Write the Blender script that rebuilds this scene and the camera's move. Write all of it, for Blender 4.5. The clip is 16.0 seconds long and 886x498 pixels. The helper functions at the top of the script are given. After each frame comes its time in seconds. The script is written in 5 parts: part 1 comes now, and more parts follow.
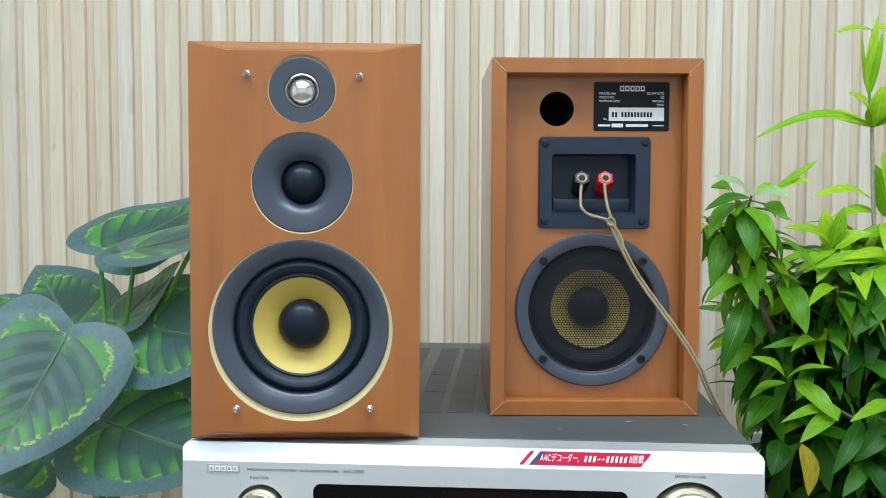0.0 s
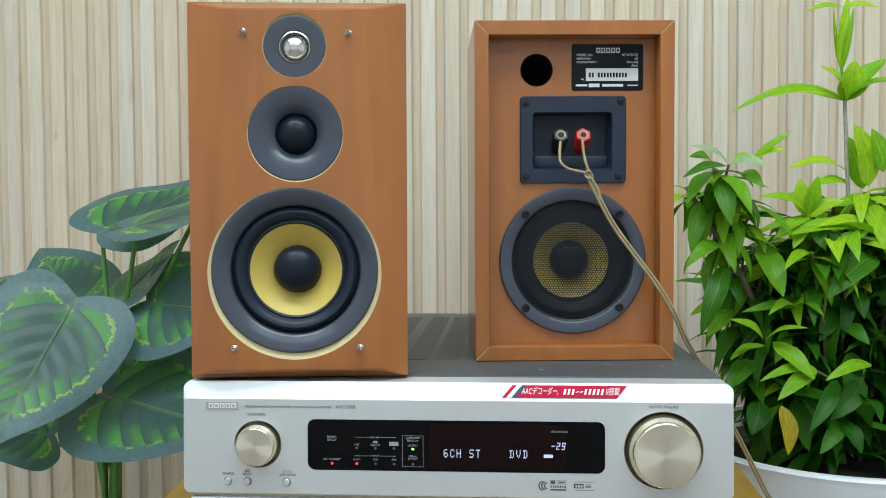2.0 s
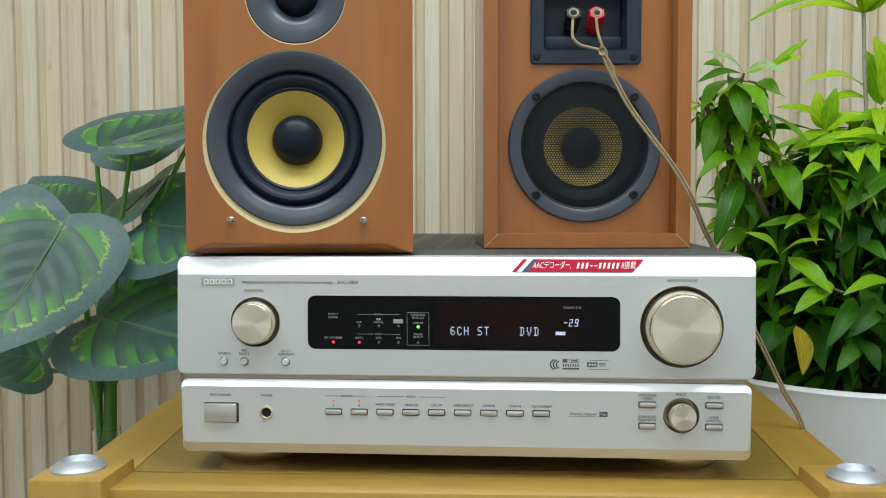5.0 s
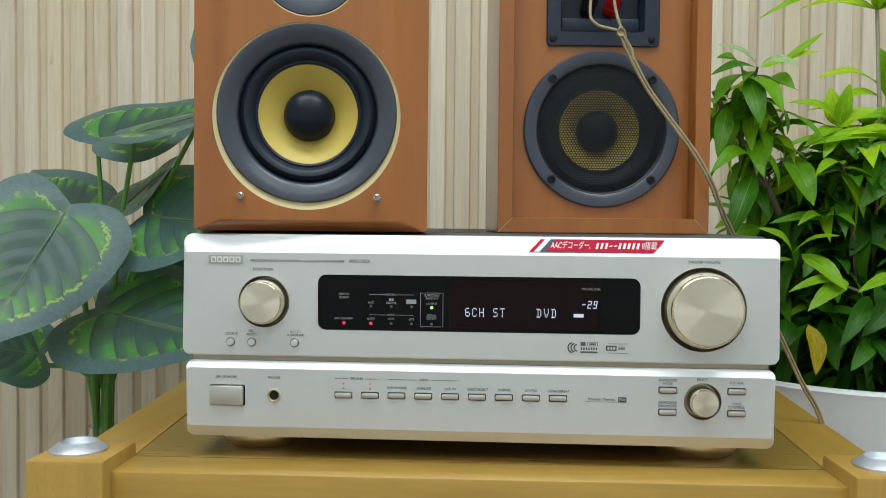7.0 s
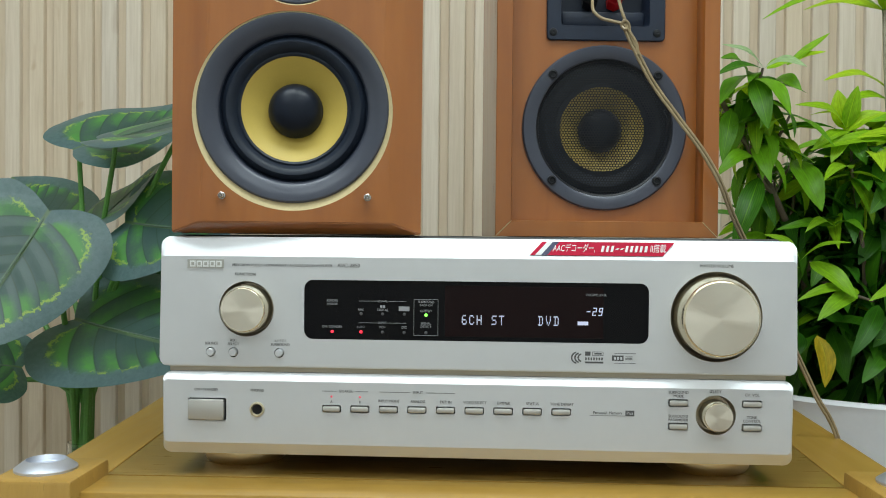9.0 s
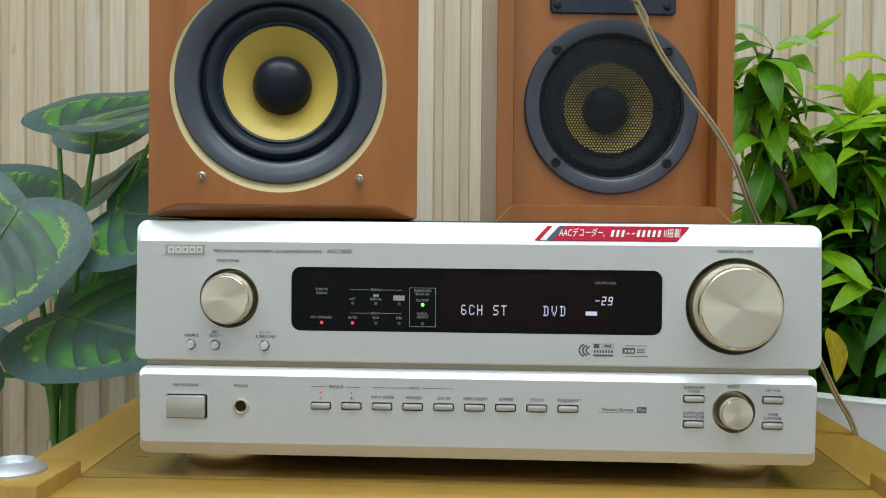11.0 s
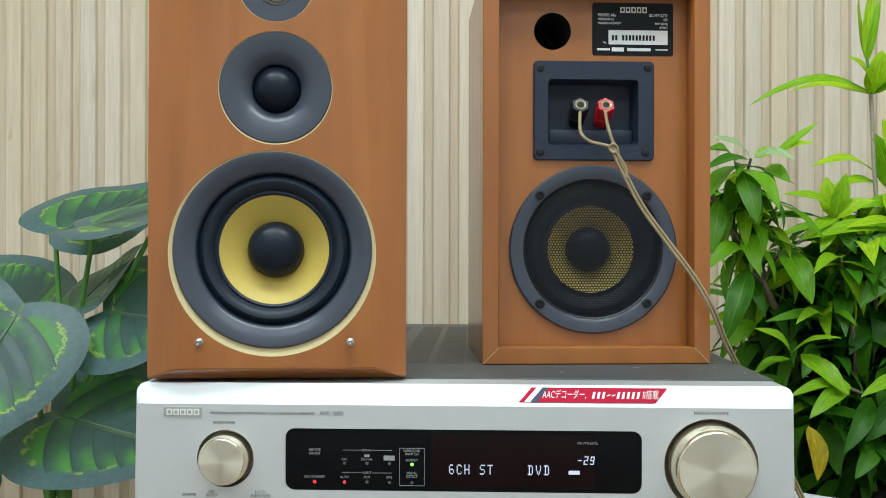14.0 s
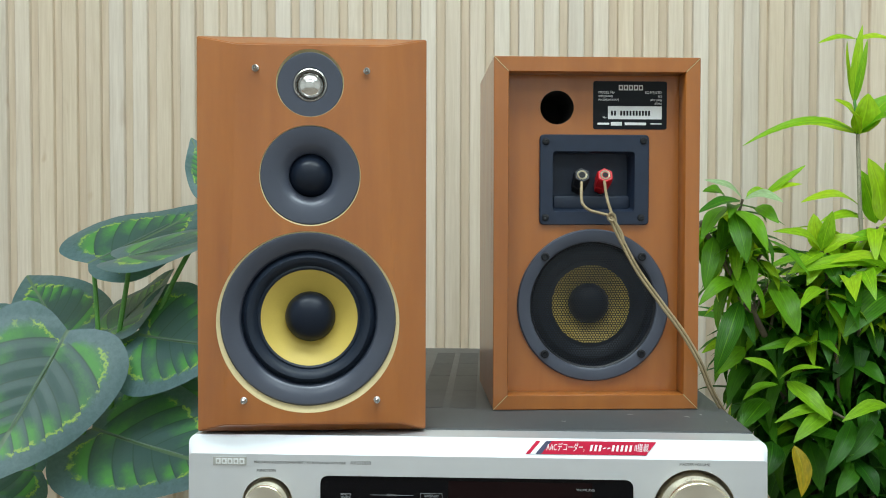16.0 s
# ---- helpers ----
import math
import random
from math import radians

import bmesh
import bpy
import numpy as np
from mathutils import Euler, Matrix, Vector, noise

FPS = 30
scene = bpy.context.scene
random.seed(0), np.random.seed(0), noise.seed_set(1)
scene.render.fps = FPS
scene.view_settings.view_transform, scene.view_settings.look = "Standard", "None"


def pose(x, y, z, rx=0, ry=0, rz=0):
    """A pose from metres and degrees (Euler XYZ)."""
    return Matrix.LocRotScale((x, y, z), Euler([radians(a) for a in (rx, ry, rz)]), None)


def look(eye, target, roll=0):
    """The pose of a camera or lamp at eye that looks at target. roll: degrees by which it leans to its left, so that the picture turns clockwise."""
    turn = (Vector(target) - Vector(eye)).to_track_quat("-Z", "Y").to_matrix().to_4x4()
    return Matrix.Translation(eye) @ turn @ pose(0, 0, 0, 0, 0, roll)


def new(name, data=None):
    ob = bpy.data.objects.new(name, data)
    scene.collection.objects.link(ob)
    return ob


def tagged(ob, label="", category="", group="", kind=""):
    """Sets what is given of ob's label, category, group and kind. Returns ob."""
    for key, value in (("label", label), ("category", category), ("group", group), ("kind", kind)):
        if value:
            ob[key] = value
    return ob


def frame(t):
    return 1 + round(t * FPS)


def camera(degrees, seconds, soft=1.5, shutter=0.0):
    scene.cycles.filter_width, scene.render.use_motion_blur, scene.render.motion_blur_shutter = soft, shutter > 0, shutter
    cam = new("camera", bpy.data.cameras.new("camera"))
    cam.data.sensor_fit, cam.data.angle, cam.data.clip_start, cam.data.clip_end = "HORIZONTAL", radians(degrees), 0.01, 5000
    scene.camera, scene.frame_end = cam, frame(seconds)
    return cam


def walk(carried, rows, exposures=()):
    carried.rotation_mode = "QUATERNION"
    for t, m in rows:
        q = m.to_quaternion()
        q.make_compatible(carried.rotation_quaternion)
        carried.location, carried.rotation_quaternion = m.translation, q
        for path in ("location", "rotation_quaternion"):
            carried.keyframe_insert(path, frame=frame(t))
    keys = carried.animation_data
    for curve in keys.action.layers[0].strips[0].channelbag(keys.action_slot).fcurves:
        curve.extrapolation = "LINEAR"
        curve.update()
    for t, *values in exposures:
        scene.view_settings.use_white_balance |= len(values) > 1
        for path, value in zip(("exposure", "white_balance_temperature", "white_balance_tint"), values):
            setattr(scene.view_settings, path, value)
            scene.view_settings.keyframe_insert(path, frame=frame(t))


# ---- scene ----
cam = camera(51.9, 16.0, soft=1.0)
PATH = [
    (0, (0.029, -0.67, 0.958), (-0.112, 1.322, 0.846), 0.2),
    (0.5, (0.032, -0.676, 0.944), (-0.104, 1.317, 0.849), 0.0),
    (1, (0.036, -0.688, 0.932), (-0.1, 1.306, 0.847), -0.1),
    (1.5, (0.041, -0.708, 0.918), (-0.097, 1.286, 0.838), -0.2),
    (2, (0.042, -0.713, 0.906), (-0.095, 1.28, 0.826), -0.3),
    (2.5, (0.041, -0.718, 0.89), (-0.096, 1.276, 0.804), -0.2),
    (3, (0.038, -0.715, 0.864), (-0.098, 1.278, 0.769), -0.2),
    (3.5, (0.034, -0.704, 0.845), (-0.104, 1.288, 0.748), -0.1),
    (4, (0.035, -0.697, 0.833), (-0.103, 1.296, 0.735), -0.1),
    (4.5, (0.037, -0.689, 0.825), (-0.1, 1.304, 0.725), -0.1),
    (5, (0.034, -0.682, 0.812), (-0.103, 1.311, 0.71), -0.1),
    (5.2, (0.031, -0.681, 0.808), (-0.101, 1.311, 0.696), -0.1),
    (7.3, (0.018, -0.664, 0.773), (-0.104, 1.332, 0.73), 0.7),
    (7.5, (0.018, -0.665, 0.768), (-0.094, 1.332, 0.735), 0.6),
    (8, (0.021, -0.664, 0.768), (-0.088, 1.333, 0.735), 0.5),
    (8.5, (0.023, -0.651, 0.773), (-0.087, 1.345, 0.74), 0.5),
    (9, (0.014, -0.623, 0.773), (-0.097, 1.374, 0.743), 0.5),
    (9.2, (0.013, -0.611, 0.773), (-0.105, 1.385, 0.738), 0.4),
    (11.3, (0.008, -0.579, 0.765), (-0.085, 1.418, 0.725), 0.5),
    (11.5, (0.008, -0.58, 0.772), (-0.085, 1.418, 0.734), 0.5),
    (12, (0.006, -0.585, 0.793), (-0.091, 1.413, 0.762), 0.4),
    (12.5, (0.001, -0.585, 0.82), (-0.1, 1.412, 0.809), 0.4),
    (13, (-0.002, -0.588, 0.831), (-0.091, 1.41, 0.837), 0.4),
    (13.5, (0.005, -0.593, 0.843), (-0.081, 1.405, 0.852), 0.2),
    (14, (0.012, -0.603, 0.86), (-0.066, 1.395, 0.864), 0.1),
    (14.5, (0.01, -0.633, 0.884), (-0.071, 1.366, 0.885), 0.0),
    (15, (0.008, -0.655, 0.907), (-0.069, 1.343, 0.899), 0.1),
    (15.5, (0.005, -0.671, 0.935), (-0.073, 1.328, 0.916), 0.3),
    (16, (0.009, -0.681, 0.933), (-0.086, 1.316, 0.877), 0.1),
]
EXPOSURES = [(0, 0.25, 5850, 8.5), (0.8, 0.12, 5900, 8), (1.5, 0.02, 5950, 7), (2.5, 0.03, 6200, 7), (4, -0.05, 6400, 7), (5, -0.1, 6500, 7), (7.5, -0.17, 6550, 7), (9, -0.19, 6500, 7), (11.5, -0.26, 6550, 8), (12.3, -0.17, 6400, 7), (13, 0.02, 6400, 7), (14.5, 0.02, 6300, 6.5), (16, 0.04, 6250, 6)]
walk(cam, [(t, look(eye, target, roll)) for t, eye, target, roll in PATH], EXPOSURES)

# ---- light ----
world = bpy.data.worlds.new("world")
scene.world = world
world.use_nodes = True
world.node_tree.nodes["Background"].inputs["Color"].default_value = (0.9, 0.95, 1.0, 1)
world.node_tree.nodes["Background"].inputs["Strength"].default_value = 0.02
PANELS = [(-0.62, -0.62), (0.62, -0.62), (-0.75, -2.0), (0.75, -2.0)]
for px, py in PANELS:
    lamp = bpy.data.lights.new("panel_light", "AREA")
    lamp.shape, lamp.size, lamp.size_y, lamp.energy, lamp.color = "RECTANGLE", 1.1, 0.55, 22 if py > -1 else 13, (0.88, 0.99, 1.0)
    new("panel_light", lamp).matrix_world = pose(px, py, 2.52)


# ---- materials ----
class Nodes:
    """A small wrapper round a material's node tree."""

    def __init__(self, name):
        self.mat = bpy.data.materials.new(name)
        self.mat.use_nodes = True
        self.tree = self.mat.node_tree
        self.bsdf = self.tree.nodes["Principled BSDF"]

    def add(self, kind, **values):
        n = self.tree.nodes.new(kind)
        for k, v in values.items():
            n.inputs[k.replace("_", " ")].default_value = v
        return n

    def link(self, a, b):
        self.tree.links.new(a, b)

    def math(self, op, a, b=0.0, c=0.0):
        n = self.tree.nodes.new("ShaderNodeMath")
        n.operation = op
        for k, v in enumerate((a, b, c)):
            if isinstance(v, (int, float)):
                n.inputs[k].default_value = v
            else:
                self.link(v, n.inputs[k])
        return n.outputs[0]

    def mix(self, fac, a, b, blend="MIX"):
        n = self.tree.nodes.new("ShaderNodeMix")
        n.data_type, n.blend_type = "RGBA", blend
        for k, v in ((0, fac), (6, a), (7, b)):
            if isinstance(v, (int, float)):
                n.inputs[k].default_value = v
            elif isinstance(v, tuple):
                n.inputs[k].default_value = (*v[:3], 1)
            else:
                self.link(v, n.inputs[k])
        return n.outputs[2]

    def coords(self, scale=(1, 1, 1), offset=None):
        t = self.tree.nodes.new("ShaderNodeTexCoord")
        m = self.tree.nodes.new("ShaderNodeMapping")
        m.inputs["Scale"].default_value = scale
        self.link(t.outputs["Object"], m.inputs["Vector"])
        if offset is not None:
            self.link(offset, m.inputs["Location"])
        return m.outputs[0]

    def noise(self, vector, scale, detail=4.0, rough=0.55, distort=0.0):
        n = self.add("ShaderNodeTexNoise", Scale=scale, Detail=detail, Roughness=rough, Distortion=distort)
        self.link(vector, n.inputs["Vector"])
        return n.outputs["Fac"]

    def ramp(self, value, lo, hi, a=0.0, b=1.0):
        n = self.add("ShaderNodeMapRange")
        for k, v in zip(("From Min", "From Max", "To Min", "To Max"), (lo, hi, a, b)):
            n.inputs[k].default_value = v
        self.link(value, n.inputs["Value"])
        return n.outputs[0]

    def bump(self, height, strength, distance=0.001):
        n = self.add("ShaderNodeBump", Strength=strength, Distance=distance)
        self.link(height, n.inputs["Height"])
        self.link(n.outputs[0], self.bsdf.inputs["Normal"])

    def set(self, **values):
        for k, v in values.items():
            i = self.bsdf.inputs[k.replace("_", " ")]
            if isinstance(v, tuple):
                i.default_value = (*v[:3], 1) if len(v) == 3 else v
            elif isinstance(v, (int, float)):
                i.default_value = v
            else:
                self.link(v, i)
        return self


def surface(name, colour, rough=0.5, metal=0.0, grain=0.08, scale=60.0, relief=0.0, **more):
    """A plain surface with mottling at two scales and slight unevenness of gloss."""
    n = Nodes(name)
    p = n.coords()
    f = n.math("MULTIPLY_ADD", n.noise(p, scale * 8, 3), 0.4, n.math("MULTIPLY", n.noise(p, scale * 0.4, 4), 0.6))
    dark = tuple(c * (1 - grain) for c in colour)
    light = tuple(min(1, c * (1 + grain)) for c in colour)
    n.set(Base_Color=n.mix(n.ramp(f, 0.3, 0.7), dark, light), Roughness=n.ramp(f, 0.3, 0.7, rough * 0.9, min(1, rough * 1.1)), Metallic=metal, **more)
    if relief:
        n.bump(n.noise(p, scale * 10, 3), relief, 0.0005)
    return n.mat


def timber(name, light, dark, rough, stretch, relief=0.1, vary=0.0, coat=0.0, streak=0.35, blotch=0.5, knots=0.0, pores=None):
    """Wood whose grain runs along the axis that stretch makes longest."""
    n = Nodes(name)
    info = n.tree.nodes.new("ShaderNodeObjectInfo")
    off = n.tree.nodes.new("ShaderNodeCombineXYZ")
    for k in range(3):
        n.link(n.math("MULTIPLY", info.outputs["Random"], 37.0 + 11 * k), off.inputs[k])
    p = n.coords(stretch, off.outputs[0])
    q = n.coords(tuple(0.25 * s for s in stretch), off.outputs[0])
    fine = n.noise(p, 9, 6, 0.62, 0.3)
    broad = n.noise(q, 6, 3, 0.5, 1.2)
    f = n.math("MULTIPLY_ADD", fine, streak, n.math("MULTIPLY", broad, blotch))
    c = n.mix(n.ramp(f, 0.28 * (streak + blotch), 0.72 * (streak + blotch)), dark, light)
    if knots:
        k = n.noise(n.coords((26, 26, 9), off.outputs[0]), 1.0, 2, 0.4, 0.4)
        c = n.mix(n.ramp(k, 0.72, 0.8, 0.0, knots), c, tuple(x * y for x, y in zip(dark, (0.75, 0.6, 0.45))))
    if pores:
        k = n.noise(n.coords(pores, off.outputs[0]), 1.0, 1, 0.4)
        c = n.mix(n.ramp(k, 0.66, 0.74, 0.0, 0.35), c, tuple(x * 0.5 for x in dark))
    if vary:
        h = n.add("ShaderNodeHueSaturation")
        n.link(n.ramp(info.outputs["Random"], 0, 1, 1 - vary, 1 + vary), h.inputs["Value"])
        n.link(n.ramp(n.math("FRACT", n.math("MULTIPLY", info.outputs["Random"], 7.3)), 0, 1, 0.75, 1.1), h.inputs["Saturation"])
        n.link(c, h.inputs["Color"])
        c = h.outputs[0]
    n.set(Base_Color=c, Roughness=n.ramp(fine, 0.3, 0.7, rough * 0.88, rough * 1.12), Coat_Weight=coat, Coat_Roughness=0.14)
    n.bump(fine, relief, 0.0006)
    return n.mat


M_CABINET = timber("reddish_veneer", (0.37, 0.124, 0.02), (0.27, 0.082, 0.012), 0.4, (18, 18, 2.2), 0.03, coat=0.65, streak=0.22, blotch=0.6)
M_CUT = surface("pale_cut_wood", (0.58, 0.48, 0.26), 0.6, grain=0.12)
M_SLAT = timber("pale_slat_wood", (0.73, 0.632, 0.5), (0.55, 0.442, 0.315), 0.55, (30, 30, 1.3), 0.12, vary=0.06, streak=0.55, blotch=0.4, knots=0.5)
M_BACKING = timber("slat_backing_wood", (0.68, 0.575, 0.44), (0.51, 0.4, 0.28), 0.6, (30, 30, 1.3), 0.1)
M_RACK = timber("golden_oak", (0.47, 0.285, 0.062), (0.31, 0.175, 0.03), 0.36, (2.2, 26, 26), 0.06, coat=0.2)
# inset panel's oak, darkened in colour for the receiver's shadow and dark reflections
M_RACK_PANEL = timber("shade_toned_oak_panel", (0.36, 0.22, 0.055), (0.24, 0.14, 0.03), 0.3, (2.2, 26, 26), 0.05, coat=0.35)
M_RACK_RAIL = timber("golden_oak_rail", (0.47, 0.285, 0.062), (0.33, 0.185, 0.032), 0.36, (26, 2.2, 26), 0.06, coat=0.2)
M_RACK_POST = timber("golden_oak_post", (0.47, 0.285, 0.065), (0.33, 0.185, 0.035), 0.4, (26, 26, 2.2), 0.08, coat=0.1, pores=(800, 800, 160))
M_FACE = surface("champagne_aluminium", (0.69, 0.71, 0.74), 0.42, 0.65, 0.02, 220)
M_KNOB = surface("gilt_aluminium", (0.8, 0.72, 0.54), 0.2, 0.95, 0.03, 200)
M_BUTTON = surface("button_aluminium", (0.6, 0.59, 0.56), 0.3, 0.75, 0.03, 200)
# gilt metal with the shade of recesses and gaps put into its colour
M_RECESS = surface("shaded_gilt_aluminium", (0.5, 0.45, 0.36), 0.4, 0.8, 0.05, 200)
M_COVER = surface("dark_grey_steel", (0.075, 0.08, 0.083), 0.45, 0.2, 0.12, 300, 0.2)
M_SLOT = surface("vent_grey", (0.042, 0.046, 0.052), 0.5, 0.2, 0.2, 300)
M_BLACK = surface("black_plastic", (0.01, 0.011, 0.014), 0.45, grain=0.2, scale=200, Specular_IOR_Level=0.3)
M_WINDOW = surface("smoked_window", (0.003, 0.003, 0.004), 0.1, grain=0.1, Specular_IOR_Level=0.15)
M_GLOW_WINDOW = surface("smoked_window_centre", (0.008, 0.003, 0.0035), 0.1, grain=0.1, Specular_IOR_Level=0.15)
M_FLANGE = surface("slate_grey_plastic", (0.055, 0.062, 0.086), 0.3, 0.1, 0.02, 260)
M_RUBBER = surface("navy_black_rubber", (0.012, 0.018, 0.031), 0.42, grain=0.2, scale=120, Specular_IOR_Level=0.28)
M_DOME = surface("dark_dome", (0.007, 0.011, 0.021), 0.34, grain=0.25, scale=120, Specular_IOR_Level=0.22)
M_CONE = surface("yellow_woven_cone", (0.52, 0.385, 0.075), 0.5, grain=0.07, scale=160, relief=0.1)
M_CUP = surface("blue_black_plastic", (0.012, 0.02, 0.04), 0.48, grain=0.2, scale=260, relief=0.25, Specular_IOR_Level=0.4)
M_STEEL = surface("polished_steel", (0.5, 0.49, 0.48), 0.25, 1.0, 0.06, 200)
M_SILVER = surface("bright_silver", (0.66, 0.7, 0.8), 0.48, 1.0, 0.04, 200)
M_FOOT = surface("warm_gilt_metal", (0.72, 0.58, 0.33), 0.32, 0.95, 0.05, 200)
M_RED = surface("red_plastic", (0.5, 0.01, 0.016), 0.36, grain=0.1, Specular_IOR_Level=0.3)
M_GOLD = surface("pale_brass", (0.62, 0.56, 0.4), 0.4, 0.7, 0.1)
M_HOLE = surface("dark_hole", (0.004, 0.004, 0.004), 0.8)
M_PRINT = surface("grey_print", (0.085, 0.085, 0.09), 0.6)
M_PALE_PRINT = surface("pale_print", (0.3, 0.31, 0.33), 0.6)
M_WHITE_PRINT = surface("white_print", (0.75, 0.76, 0.76), 0.6)
M_STICKER_RED = surface("red_sticker", (0.46, 0.008, 0.04), 0.55, Specular_IOR_Level=0.15)
M_STICKER_NAVY = surface("navy_sticker", (0.03, 0.035, 0.09), 0.35)
M_LABEL = surface("black_label", (0.006, 0.007, 0.01), 0.35, Specular_IOR_Level=0.2)
M_BADGE = surface("pale_badge", (0.4, 0.4, 0.37), 0.4, 0.3)
M_POT = surface("white_planter", (0.8, 0.83, 0.88), 0.3, grain=0.03, scale=20)
M_SOIL = surface("dark_soil", (0.03, 0.022, 0.015), 0.9, grain=0.4, scale=80, relief=0.6)
M_STEM = surface("green_stem", (0.1, 0.27, 0.05), 0.5, grain=0.3, scale=60)
M_RIB = surface("grey_green_rib", (0.11, 0.18, 0.12), 0.5, grain=0.2, scale=60)
M_BARK = surface("grey_brown_bark", (0.15, 0.12, 0.09), 0.75, grain=0.45, scale=90, relief=0.5)
M_PALE_BARK = surface("pale_grey_bark", (0.32, 0.29, 0.22), 0.7, grain=0.5, scale=70, relief=0.5)
M_PLASTER = surface("white_plaster", (0.8, 0.8, 0.79), 0.8, grain=0.03, scale=10)
M_FLOOR = surface("brown_floor", (0.26, 0.22, 0.18), 0.5, grain=0.12, scale=8)
M_CABLE = surface("taupe_cable", (0.3, 0.23, 0.13), 0.35, grain=0.2, scale=150)
M_SCUFF = surface("pale_scuff", (0.6, 0.58, 0.54), 0.6)
M_DOME_METAL = surface("silver_dome", (0.78, 0.77, 0.75), 0.2, 1.0, 0.2, 90)


def glowing(name, colour, strength):
    n = Nodes(name)
    n.set(Base_Color=(0.02, 0.02, 0.02), Emission_Color=colour, Emission_Strength=strength)
    return n.mat


M_DIGIT = glowing("display_glow", (0.7, 0.77, 1.0), 0.95)
M_LED_RED = glowing("red_led", (1.0, 0.02, 0.05), 2.2)
M_LED_PINK = glowing("dim_red_led", (1.0, 0.12, 0.18), 1.0)
M_LED_GREEN = glowing("green_led", (0.25, 1.0, 0.1), 2.5)
M_PANEL = glowing("lamp_diffuser", (0.97, 0.985, 1.0), 2.0)


def clear_glass(name):
    n = Nodes(name)
    n.set(Base_Color=(0.95, 0.98, 0.97), Roughness=0.04, Transmission_Weight=1.0, IOR=1.45)
    return n.mat


M_GLASS = clear_glass("clear_glass")


def spun(name, colour, rough):
    """Turned metal whose brushing runs in circles about the local y axis."""
    n = Nodes(name)
    t = n.tree.nodes.new("ShaderNodeTangent")
    t.direction_type, t.axis = "RADIAL", "Y"
    n.link(t.outputs[0], n.bsdf.inputs["Tangent"])
    p = n.coords()
    s = n.tree.nodes.new("ShaderNodeSeparateXYZ")
    n.link(p, s.inputs[0])
    r = n.math("SQRT", n.math("ADD", n.math("POWER", s.outputs[0], 2.0), n.math("POWER", s.outputs[2], 2.0)))
    c = n.tree.nodes.new("ShaderNodeCombineXYZ")
    n.link(r, c.inputs[0])
    f = n.noise(c.outputs[0], 2500, 2)
    n.set(Base_Color=n.mix(n.ramp(f, 0.3, 0.7), tuple(x * 0.93 for x in colour), colour), Metallic=1.0, Roughness=rough, Anisotropic=0.9, Anisotropic_Rotation=0.0)
    return n.mat


M_SPUN = spun("spun_gilt_aluminium", (0.88, 0.83, 0.72), 0.3)


